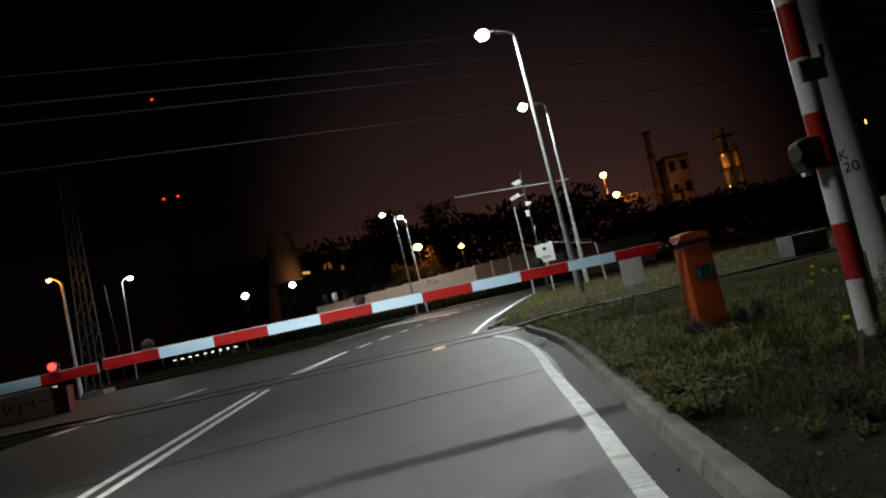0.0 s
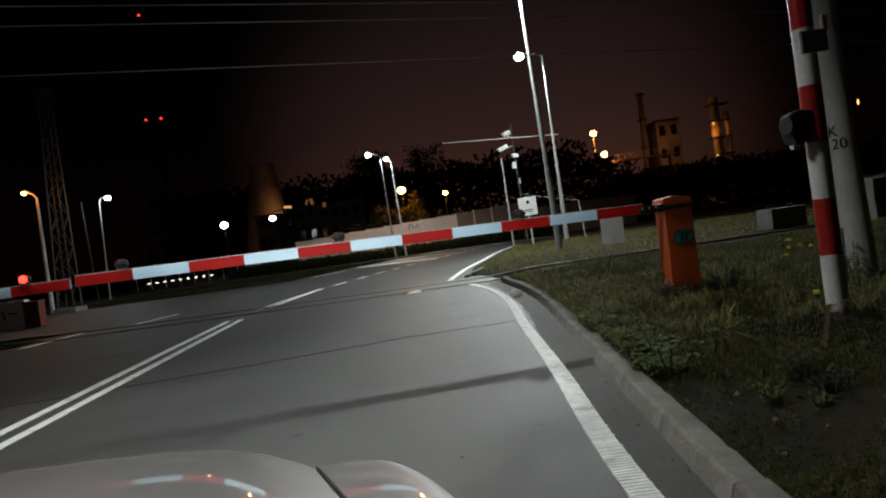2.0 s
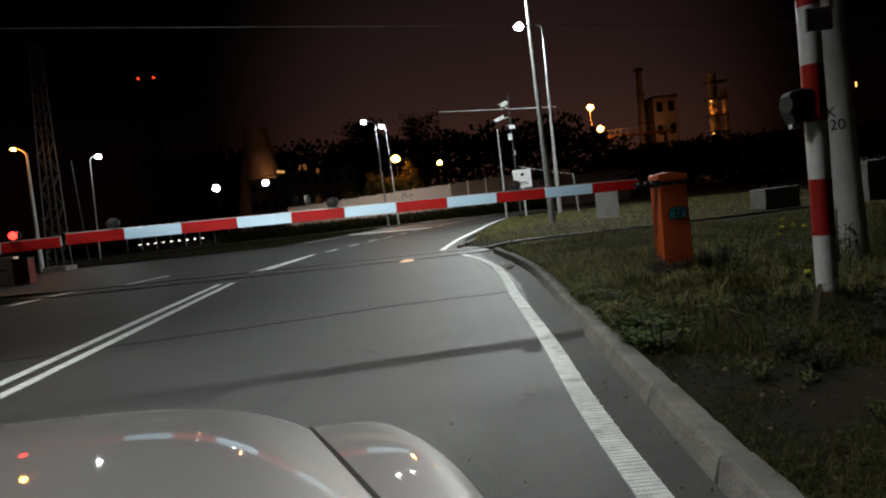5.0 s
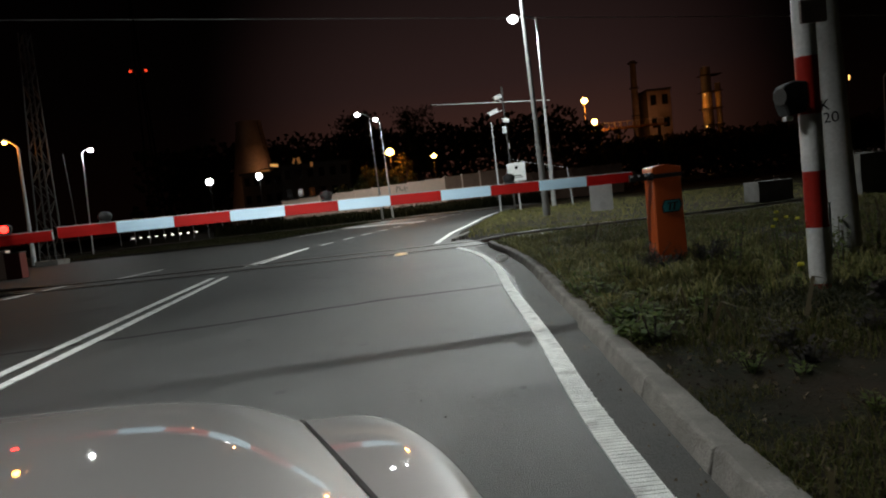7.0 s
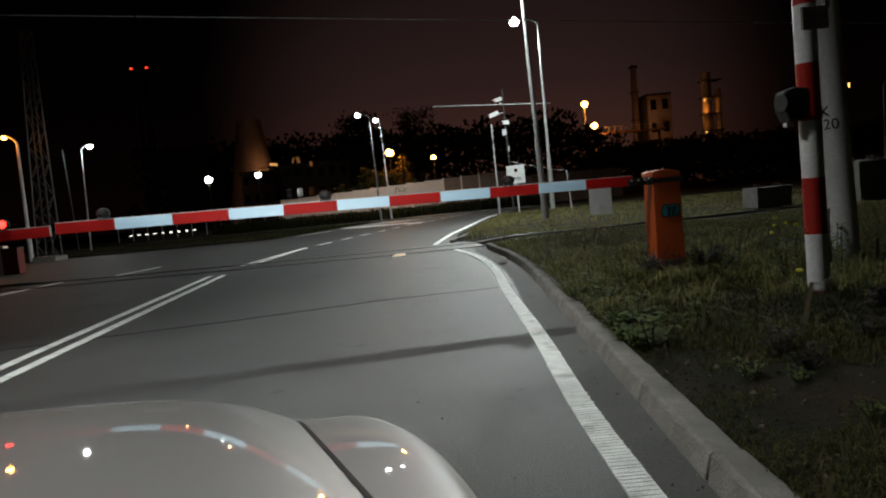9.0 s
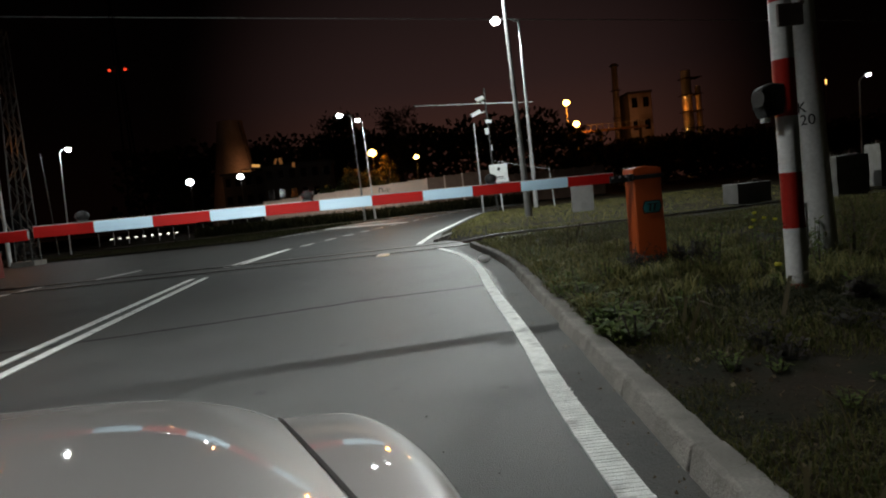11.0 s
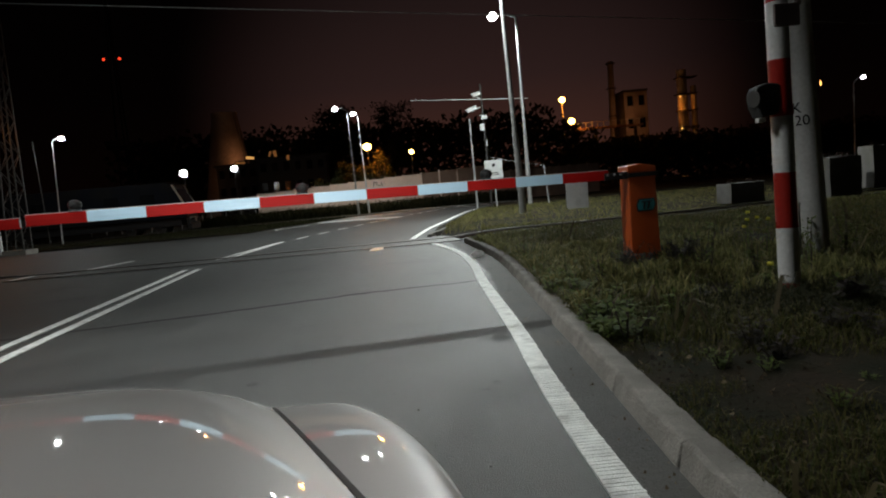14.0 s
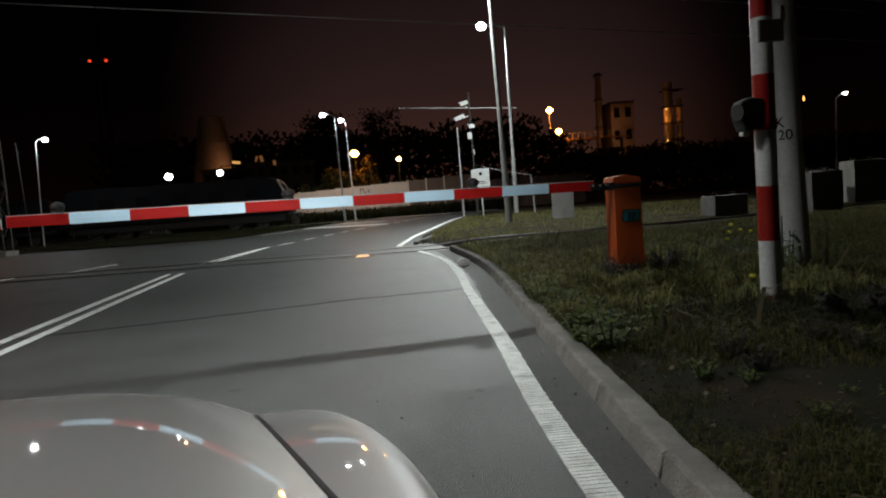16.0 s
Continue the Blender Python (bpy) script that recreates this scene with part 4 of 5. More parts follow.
def building(name, m, sx, sy, sz, label, cols, rows_, lit, roof=0.4, mat="brick"):
    t = thing(name, m, label, "building")
    part("wall", shape((box, (0, 0, sz / 2), (sx, sy, sz))), M[mat], t, "", 0.05)
    part("roof", shape((prism, [(-sx / 2 - 0.3, sz), (sx / 2 + 0.3, sz), (sx / 2 + 0.3, sz + roof), (-sx / 2 - 0.3, sz + roof)], -sy / 2 - 0.3, sy / 2 + 0.3, "y")), M["dark"], t)
    for i in range(cols):
        for j in range(rows_):
            wx, wz = -sx / 2 + (i + 0.5) * sx / cols, (j + 0.6) * sz / rows_
            w, h = sx / cols * 0.5, sz / rows_ * 0.45
            part("window", shape((box, (wx, -sy / 2 - 0.02, wz), (w, 0.12, h))), M["window"] if (i, j) in lit else M["cab_glass"], t)
    return t


# houses behind the floodlights
building("house", pose(-18.2, 116, 0, 0, 0, 4), 11, 8, 9.2, "dark house with unlit windows behind the yard", 6, 3, set(), 0.4, "dark")
building("house", pose(-28, 122, 0, 0, 0, -3), 7, 8, 9.0, "dark low house behind the yard", 4, 3, set(), 0.4, "dark")
for x, z, w, h, a, mat in ((-24.4, 9.75, 1.25, 0.42, 8, "window"), (-20.4, 10.1, 0.5, 1.0, -12, "window_dim"), (-21.2, 10.1, 0.3, 0.9, 20, "window_dim"), (-18.4, 9.3, 0.45, 0.75, 0, "window_dim"), (-27.4, 10.1, 1.6, 0.35, 2, "window_dim")):
    dm = thing("dormer", pose(x, 111.5 if x > -26 else 117.6, z if x > -26 else 9.5, 0, a, 0), "small lit dormer window over the dark roofs", "dormer", "lit dormers")
    part("dormer_wall", shape((box, (0, 0.6, 0), (w + 0.3, 1.0, h + 0.3))), M["dark"], dm)
    part("pane", shape((box, (0, 0.05, 0), (w, 0.1, h))), M[mat], dm, "glowing orange pane")
ct = thing("cooling_tower", pose(-32.3, 130, 0), "tapered concrete tower in dim orange light", "tower")
bm = bmesh.new()
for z0, z1 in ((0, 5), (5, 10), (10, 15), (15, 19.6)):
    rod(bm, (0, 0, z0), (0, 0, z1), 5.3 - 0.157 * z0, 5.3 - 0.157 * z1, 40)
part("shell", bm, M["tower"], ct, smooth=True)
for z in (4.8, 9.8, 14.8, 19.4):
    part("ring_beam", shape((rod, (0, 0, z), (0, 0, z + 0.3), 5.42 - 0.157 * z, 5.4 - 0.157 * z, 40)), M["tower"], ct, smooth=True)
part("stair_rail", shape((rod, (4.9, -1.6, 0), (1.95, -1.3, 19.4), 0.07, 0.07, 6)), M["dark"], ct)

# plant with stack, block and column
plant = building("plant_block", pose(85.6, 252, 0, 0, 0, 0), 8.4, 12, 32, "tall dim concrete plant block", 2, 4, {(0, 1)}, 0.8, "tower")
st = thing("chimney", pose(77.8, 250, 0), "tall slim industrial chimney in dim orange light", "chimney")
part("shaft", shape((rod, (0, 0, 0), (0.6, 0, 44), 1.5, 1.0, 20)), M["tower"], st, smooth=True)
for z in (14, 24, 34, 43):
    part("ring", shape((rod, (0.6 * z / 44, 0, z), (0.6 * z / 44, 0, z + 0.4), 1.75, 1.75, 20)), M["dark"], st)
col = thing("process_column", pose(104.5, 250, 0), "process column with ladders lit from below", "process tower")
part("shell", shape((rod, (0, 0, 0), (0, 0, 39), 2.0, 1.7, 20)), M["grey_paint"], col, smooth=True)
part("side_shell", shape((rod, (4.2, 0, 0), (4.2, 0, 33), 1.0, 1.0, 16)), M["grey_paint"], col, smooth=True)
for z in range(6, 39, 6):
    part("platform", shape((box, (1.2, -0.5, z), (7.0, 5.5, 0.3))), M["dark"], col)
part("ladder", shape((box, (-1.2, -2.3, 18), (0.15, 0.15, 36)), (box, (-0.6, -2.3, 18), (0.15, 0.15, 36))), M["galv"], col)
for z in (10.0, 13.0, 17.5, 29.0):
    part("work_lamp", shape((ball, (-1.8, -2.6, z), (0.22, 0.2, 0.4))), M["sod_small"], col, "small glowing work lamp")
for x, z in ((72, 8.5), (75.5, 7.0), (90, 9.0), (93, 11.5), (97, 9.5), (112, 5.6), (118, 5.2), (98.5, 3.0)):
    wl_ = thing("work_light", pose(x, 247, 0), "small yard work light on a pole", "work light", "plant work lights")
    part("pole", shape((rod, (0, 0, 0), (0, 0, z), 0.12, 0.1, 6)), M["dark"], wl_)
    part("lens", shape((ball, (0, -0.2, z + 0.2), (0.25, 0.2, 0.25))), M["sod_small"], wl_)
for x, z, r in ((118.8, 22.9, 0.42), (-36.6, 20.7, 0.12), (-1.5, 17.7, 0.13), (7.7, 20.2, 0.16), (84.0, -0.6, 0.13), (88.8, 0.0, 0.13)):
    wl_ = thing("yard_lamp", pose(x, 189, 0), "tiny far lamp on a slim dark pole", "lamp", "far lamps")
    part("pole", shape((rod, (0, 0.3, 0), (0, 0.3, z), 0.12, 0.08, 6)), M["dark"], wl_)
    part("lens", shape((ball, (0, 0, z), (r * 0.7, 0.2, r * 1.9))), M["sod_small"], wl_, "glowing warm lens", smooth=True)
for x, z, y in ((50.2, 19.2, 200), (47.8, 25.6, 200)):
    ft = thing("flood_tower", pose(x, y, 0), "tall lighting mast with a blazing sodium lamp", "lighting mast", "sodium masts")
    part("mast", shape((rod, (0, 0.6, 0), (0, 0.6, z), 0.35, 0.2, 8)), M["galv"], ft)
    part("lamp_head", shape((ball, (0, 0, z), (0.95, 0.7, 0.85), 18)), M["sod"], ft, "blazing orange lamp", smooth=True)
br = thing("conveyor_bridge", pose(51, 203, 0), "elevated conveyor bridge with lit railing", "conveyor")
part("deck", shape((box, (10, 0, 16.8), (22, 2.5, 0.6))), M["brick"], br)
part("railing", shape((box, (10, -1.2, 18.6), (22, 0.12, 0.16))), M["galv"], br)
for i in range(12):
    part("railing_post", shape((box, (0.2 + i * 1.8, -1.2, 17.8), (0.2, 0.14, 1.6))), M["galv"], br)
for i in range(4):
    part("pier", shape((box, (1 + i * 6, 0, 8.3), (0.7, 0.7, 16.6))), M["dark"], br)
# distant mast with red lights
tw = thing("radio_mast", pose(-118.2, 300, 0), "tall dark mast with red warning lights", "mast")
part("lattice", shape((rod, (-3.4, 0, 0), (0, 0, 116), 0.5, 0.3, 6), (rod, (3.4, 0, 0), (0, 0, 116), 0.5, 0.3, 6), (rod, (0, 3, 0), (0, 0, 116), 0.5, 0.3, 6)), M["dark"], tw)
part("crossbar", shape((box, (0, 0, 70), (8, 0.4, 0.5))), M["dark"], tw)
for x, z in ((-3.4, 70.4), (3.2, 70.2), (0, 116)):
    part("beacon", shape((ball, (x, -0.6, z), (0.7, 0.6, 0.55))), M["red_mast"], tw, "red warning light", smooth=True)


# ---- trees ----
def tree(m, height, spread, seed, label, density=1.0, leaf=0.35, low=0.25):
    rng = random.Random(seed)
    t = thing("tree", m, label, "tree")
    bm = bmesh.new()
    rod(bm, (0, 0, 0), (0.1, 0, height * 0.5), height * 0.028, height * 0.016, 8)
    tips = []
    for i in range(11):
        a, z = rng.uniform(0, math.tau), height * rng.uniform(0.2, 0.55)
        r = spread * rng.uniform(0.35, 0.85)
        p = Vector((math.cos(a) * r, math.sin(a) * r, min(height * 0.93, z + height * rng.uniform(0.15, 0.4))))
        rod(bm, (0.05, 0, z), p, height * 0.012, height * 0.004, 5)
        tips.append(p)
    part("trunk", bm, M["bark"], t)
    vs, fs = [], []
    clumps = []
    for i in range(int(46 * density)):
        z = rng.uniform(low, 1.0)
        w = spread * (1.05 - abs(z - 0.45) * 1.25) * math.sqrt(rng.random())
        a = rng.uniform(0, math.tau)
        clumps.append((Vector((math.cos(a) * w, math.sin(a) * w, z * height)), spread * rng.uniform(0.16, 0.34)))
    for c, r in clumps + [(p, spread * 0.25) for p in tips]:
        for j in range(int(42 * density)):
            d = Vector((rng.gauss(0, 1), rng.gauss(0, 1), rng.gauss(0, 0.8))) * r * 0.55
            p = c + d
            u = Vector((rng.uniform(-1, 1), rng.uniform(-1, 1), rng.uniform(-1, 1))).normalized() * leaf * rng.uniform(0.5, 1.2)
            v = u.orthogonal().normalized() * leaf * 0.4
            k = len(vs)
            vs += [p - u, p + v, p + u, p - v]
            fs.append((k, k + 1, k + 2, k + 3))
    me = bpy.data.meshes.new("crown")
    me.from_pydata(vs, [], fs)
    me.materials.append(M["tree"])
    ob = new("crown", me)
    ob.parent = t
    ob["kind"] = "stuff"
    return t


tree(pose(-1.2, 118, 0), 17.6, 5.2, 3, "dark leafy tree standing behind the wall")
tree(pose(-6.6, 78.6, 0), 5.6, 1.7, 11, "small bush-like tree lit orange behind the wall", 0.8, 0.28, 0.1)
tree(pose(-4.4, 78.8, 0), 5.2, 1.6, 12, "small tree lit orange beside the sodium lamp", 0.8, 0.26, 0.1)
tree(pose(-2.6, 80.4, 0), 7.0, 1.5, 13, "young tree with orange lit leaves", 0.8, 0.26, 0.35)
tree(pose(-9.4, 79, 0), 3.9, 1.6, 14, "low tree behind the wall", 0.7, 0.26, 0.1)
tree(pose(-43, 135, 0), 11, 5, 15, "dark broad tree beyond the yard")
tree(pose(-14, 150, 0), 21, 8, 16, "dark broad tree beyond the houses", 1.2, 0.6)

rng = random.Random(21)
vs, fs = [], []
for i in range(15000):
    x = rng.uniform(-60, 240)
    y = rng.uniform(140, 185)
    top = (17.5 if x < 30 else 17.5 - 0.55 * min(x - 30, 14)) + 1.2 * noise.noise((x * 0.16, 5, 0))
    z = rng.uniform(0, 1) ** 0.6 * top
    p = Vector((x, y, z))
    for j in range(3):
        q = p + Vector((rng.gauss(0, 0.9), rng.gauss(0, 0.9), rng.gauss(0, 0.4)))
        u = Vector((rng.uniform(-1, 1), rng.uniform(-1, 1), rng.uniform(-1, 1))).normalized() * rng.uniform(0.4, 0.95)
        v = u.orthogonal().normalized() * 0.5
        k0 = len(vs)
        vs += [q - u, q + v, q + u, q - v]
        fs.append((k0, k0 + 1, k0 + 2, k0 + 3))
me = bpy.data.meshes.new("far_wood")
me.from_pydata(vs, [], fs)
me.materials.append(M["tree"])
tagged(new("far_wood", me), "dark far woodland along the horizon", "woodland", "", "stuff")


# ---- grass, weeds, leaves ----
def blades(name, n, where, size, material, label, seed):
    rng = random.Random(seed)
    vs, fs = [], []
    for i in range(n):
        spot_ = where(rng)
        if spot_ is None:
            continue
        x, y, z, s = spot_
        h = size * s * rng.uniform(0.5, 1.25)
        w = h * rng.uniform(0.018, 0.04) + 0.0012 * max(1.0, y * 0.25)
        a = rng.uniform(0, math.tau)
        lean = Vector((math.cos(a), math.sin(a), 0)) * h * rng.uniform(0.2, 1.3)
        side = Vector((math.cos(a + 1.4), math.sin(a + 1.4), 0)) * w
        b = Vector((x, y, z - 0.01))
        m_ = b + lean * 0.35 + Vector((0, 0, h * 0.6))
        tip = b + lean + Vector((0, 0, h * rng.uniform(0.3, 0.9)))
        k0 = len(vs)
        vs += [b - side, b + side, m_ + side * 0.7, m_ - side * 0.7, tip]
        fs += [(k0, k0 + 1, k0 + 2, k0 + 3), (k0 + 3, k0 + 2, k0 + 4)]
    me = bpy.data.meshes.new(name)
    me.from_pydata(vs, [], fs)
    me.materials.append(material)
    return tagged(new(name, me), label, "grass", "", "stuff")


def near_verge(rng):
    y = 1.6 + 14.2 * rng.random() ** 1.35
    d = rng.random() ** 1.15 * (2.4 + y * 0.95)
    x = smooth_line(KERB, y) + 0.145 + d
    patch = noise.noise((x * 0.9, y * 0.9, 1.5)) + 0.5 * noise.noise((x * 2.5, y * 2.5, 4))
    bare = 0.35 * max(0.0, 1 - abs(y - 3.3) / 1.1) * max(0.0, 1.25 - d) if d < 1.25 else 0.0
    if patch < -0.42 + bare * 0.8 + 0.12 * rng.random():
        return None
    edge = min(1.0, 0.55 + d * 0.6)
    return x, y, 0.1 + 0.05 * min(1, d / 2.5), edge * (0.8 + 0.5 * patch) * (0.7 if bare > 0.1 else 1.0)


def far_verge(rng):
    y = rng.uniform(18.8, 44)
    x = smooth_line(RIGHT, y) + 0.35 + rng.random() ** 1.3 * 16
    return (x, y, 0.05, 0.8 + 0.4 * noise.noise((x * 0.5, y * 0.5, 2)))


def mid_verge(rng):
    y = rng.uniform(9.0, 19)
    x = (1.5 if y < 15.8 else 2.0) + rng.random() ** 1.2 * 17
    if -0.35 < y - smooth_line(TRACK, x) < 1.8:
        return None
    return (x, y, 0.12, 0.8 + 0.5 * noise.noise((x * 0.5, y * 0.5, 2)))


def left_verge(rng):
    y = rng.uniform(38, 55) if rng.random() < 0.6 else rng.uniform(6, 16.5)
    x = smooth_line(LEFT, y) - 0.3 - rng.random() ** 1.3 * 14
    return (x, y, 0.04, 0.9 + 0.4 * noise.noise((x * 0.5, y * 0.5, 2)))


blades("grass", 105000, near_verge, 0.125, M["blade"], "uneven green and straw grass on the verge", 31)
blades("dry_grass", 16000, near_verge, 0.14, M["dry"], "dry straw stems among the grass", 32)




def tall_patch(rng):
    y = 5.2 + 5.5 * rng.random()
    x = smooth_line(KERB, y) + 0.2 + rng.random() ** 1.6 * 3.0
    tuft = noise.noise((x * 2.2, y * 2.2, 8))
    return (x, y, 0.11, 0.75 + 0.7 * tuft) if tuft > -0.05 else None


blades("grass", 16000, tall_patch, 0.24, M["lit_blade"], "tall pale grass tufts behind the kerb", 39)
blades("dry_grass", 420, near_verge, 0.42, M["dry"], "long bent straw stems over the grass", 38)


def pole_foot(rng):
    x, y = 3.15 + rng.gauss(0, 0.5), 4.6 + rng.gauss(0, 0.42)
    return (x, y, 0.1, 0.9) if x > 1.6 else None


# dense grass; the shade at the pole's foot is put into its colour
blades("grass", 9000, pole_foot, 0.17, M["dark_shade_blade"], "tangled grass round the striped pole, its shade put into the colour", 36)
blades("grass", 30000, mid_verge, 0.13, M["lit_blade"], "grass around the barrier and the track", 33)
blades("grass", 16000, far_verge, 0.16, M["lit_blade"], "grass on the verge beyond the rails", 34)

def wall_foot(rng):
    y = rng.uniform(69, 75.4)
    return (rng.uniform(-22, 12), y, 0.0, 0.6 + 0.4 * noise.noise((y, 1, 2)) + 0.3 * rng.random())


blades("brushwood", 15000, wall_foot, 1.5, M["dark_shade_blade"], "dark brushwood at the foot of the wall", 37)
# weaker light on the far verge is put into the dark blades
blades("grass", 14000, left_verge, 0.2, M["dark_shade_blade"], "grass on the far side of the road", 35)


def weed(m, height, leaves, material, label, seed, spread=0.5, leaf=0.05):
    rng = random.Random(seed)
    t = thing("weed", m, label, "weed")
    bm = bmesh.new()
    vs, fs = [], []
    for s in range(rng.randint(4, 7)):
        a = rng.uniform(0, math.tau)
        tip = Vector((math.cos(a) * spread * height * rng.random(), math.sin(a) * spread * height * rng.random(), height * rng.uniform(0.6, 1.0)))
        rod(bm, (tip.x * 0.1, tip.y * 0.1, -0.02), tip, 0.005, 0.003, 5)
        for j in range(leaves):
            f = rng.uniform(0.1, 1)
            p = tip * f
            b = rng.uniform(0, math.tau)
            u = Vector((math.cos(b), math.sin(b), rng.uniform(-0.3, 0.6))).normalized() * leaf * rng.uniform(0.7, 1.6)
            v = Vector((-u.y, u.x, 0)).normalized() * leaf * 0.28
            k0 = len(vs)
            vs += [p, p + u * 0.5 + v, p + u, p + u * 0.5 - v]
            fs.append((k0, k0 + 1, k0 + 2, k0 + 3))
    part("stem", bm, M["bark"], t)["kind"] = "stuff"
    me = bpy.data.meshes.new("leaves")
    me.from_pydata(vs, [], fs)
    me.materials.append(material)
    ob = new("foliage", me)
    ob.parent = t
    ob["kind"] = "stuff"
    return t


rng = random.Random(77)
for i in range(16):
    weed(pose(2.4 + rng.uniform(0, 1.0), 7.68 + rng.uniform(-0.35, 0.25), 0.12), rng.uniform(0.16, 0.34), 16, M["dark_weed"], "brown withered weed at the barrier's foot", 100 + i, 0.7, 0.05)
for i in range(24):
    y = rng.uniform(4.2, 9.5)
    weed(pose(smooth_line(KERB, y) + 0.2 + rng.random() ** 1.4 * 2.2, y, 0.1), rng.uniform(0.12, 0.3), 14, M["weed"], "leafy green weed in the verge", 200 + i, 0.9, 0.06)
# dark leaf colour also stands for the shade at the pole's foot
for i in range(9):
    weed(pose(2.75 + rng.uniform(0, 0.9), 4.15 + rng.uniform(-0.3, 0.4), 0.12), rng.uniform(0.12, 0.26), 22, M["dark_weed"], "bushy dark weed at the pole's foot", 300 + i, 0.6, 0.06)
for i in range(8):
    weed(pose(3.2 + rng.uniform(-0.2, 1.6), 6.3 + rng.uniform(-0.5, 0.9), 0.12), rng.uniform(0.35, 0.7), 14, M["weed"], "tall green weed behind the pole", 330 + i, 0.35, 0.06)
for i in range(26):
    y = rng.uniform(4.3, 7.4)
    weed(pose(smooth_line(KERB, y) + 0.15 + rng.random() ** 2 * 0.35 + (0.03 if y > 5.7 else 0), y, 0.1), rng.uniform(0.08, 0.2), 20, M["weed"], "low leafy tuft leaning over the kerb", 400 + i, 1.1, 0.055)
for i in range(12):
    weed(pose(2.35 + rng.uniform(-0.5, 0.9), 3.75 + rng.uniform(-0.35, 0.2), 0.1), rng.uniform(0.1, 0.22), 16, M["dark_weed"], "low withered weed before the pole", 440 + i, 0.8, 0.045)
for i in range(14):
    y = rng.uniform(2.0, 3.6)
    weed(pose(smooth_line(KERB, y) + 0.5 + rng.random() * 1.3, y, 0.1), rng.uniform(0.05, 0.13), 14, M["weed"], "small weed on the bare soil", 460 + i, 1.1, 0.03)
# yellow evening flowers
for i, (x, y, z) in enumerate(((3.19, 6.3, 0.71), (3.19, 6.32, 0.64), (3.28, 6.3, 0.655), (3.14, 6.28, 0.58), (3.4, 6.33, 0.63), (2.74, 5.1, 0.38))):
    fl = thing("yellow_flower", pose(x, y, 0.1), "yellow wild flower on a thin stem", "flower", "yellow flowers")
    part("stem", shape((rod, (0, 0, 0), (0, 0, z - 0.1), 0.004, 0.003, 5)), M["weed"], fl)
    bm = bmesh.new()
    s = 0.017 if i < 5 else 0.024
    for q in range(4):
        a = q * math.pi / 2 + i
        ball(bm, (math.cos(a) * s * 0.6, math.sin(a) * s * 0.6 - 0.01, z - 0.095), (s * 0.7, s * 0.6, 0.006 + s * 0.4), 8)
    part("petals", bm, M["petal"], fl)

rng = random.Random(8)
vs, fs = [], []
for i in range(1500):
    y = 1.8 + rng.random() ** 1.5 * 12
    x = smooth_line(KERB, y) - abs(rng.gauss(0, 0.08)) - 0.02 if i < 70 else smooth_line(KERB, y) + 0.16 + rng.random() ** 0.8 * 2.6
    z = 0.004 if i < 70 else 0.125
    s = rng.uniform(0.008, 0.022) if i >= 70 else rng.uniform(0.004, 0.011)
    a = rng.uniform(0, math.tau)
    u, v = Vector((math.cos(a) * s, math.sin(a) * s, rng.uniform(0, 0.012))), Vector((-math.sin(a) * s * 0.6, math.cos(a) * s * 0.6, rng.uniform(0, 0.01)))
    p = Vector((x, y, z))
    k0 = len(vs)
    vs += [p - u, p + v + Vector((0, 0, 0.006)), p + u, p - v]
    fs.append((k0, k0 + 1, k0 + 2, k0 + 3))
me = bpy.data.meshes.new("fallen_leaves")
me.from_pydata(vs, [], fs)
me.materials.append(M["leaf"])
tagged(new("fallen_leaves", me), "dry fallen leaves and grit along the kerb", "leaves", "", "stuff")
vs, fs = [], []
for i in range(4200):
    y = 1.7 + rng.random() ** 1.4 * 6
    d = 0.16 + rng.random() * 2.4
    x = smooth_line(KERB, y) + d
    if i % 50 == 0:
        x = smooth_line(KERB, y) - abs(rng.gauss(0, 0.09)) - 0.01
    z = (0.1 + 0.05 * min(1, d / 2.5)) if i % 50 else 0.003
    s = rng.uniform(0.004, 0.014) * (0.5 if i % 50 == 0 else 1)
    p = Vector((x, y, z))
    k0 = len(vs)
    q = [Vector((rng.uniform(-1, 1), rng.uniform(-1, 1), rng.uniform(0.1, 0.6))) * s for _ in range(4)]
    vs += [p + q[0] - Vector((s, 0, s)), p + Vector((s, -s * 0.5, -s * 0.3)), p + Vector((0, s, -s * 0.3)), p + Vector((0, 0, s))]
    fs += [(k0, k0 + 1, k0 + 3), (k0 + 1, k0 + 2, k0 + 3), (k0 + 2, k0, k0 + 3)]
me = bpy.data.meshes.new("grit")
me.from_pydata(vs, [], fs)
me.materials.append(M["grit"])
tagged(new("grit", me), "loose gravel and grit on the bare soil", "gravel", "", "stuff")
cup = thing("crumpled_paper", pose(1.13, 11.7, 0.0), "crumpled white paper lying by the kerb", "litter")
bm = shape((ball, (0, 0, 0.06), (0.12, 0.09, 0.06), 12))
for v in bm.verts:
    v.co += noise.noise_vector(v.co * 14) * 0.03
    v.co.z = max(v.co.z, 0.004)
part("paper", bm, M["paper"], cup)
for x, y in ((1.9, 10.2), (2.4, 10.9), (1.75, 7.2)):
    st_ = thing("stone", pose(x, y, 0.1), "small pale stone in the grass", "stone", "verge stones")
    bm = shape((ball, (0, 0, 0.03), (0.09, 0.07, 0.05), 10))
    for v in bm.verts:
        v.co += noise.noise_vector(v.co * 9) * 0.02
    part("rock", bm, M["concrete"], st_)


# ---- waiting car ----
CX = -0.85
car = thing("car", pose(CX, 0, 0), "silver beige small car waiting with its headlights on", "car")


def seam(y):
    """Half the bonnet's width."""
    t = y - 1.2
    return 0.6019 - 0.336 * t + 0.0245 * t * t


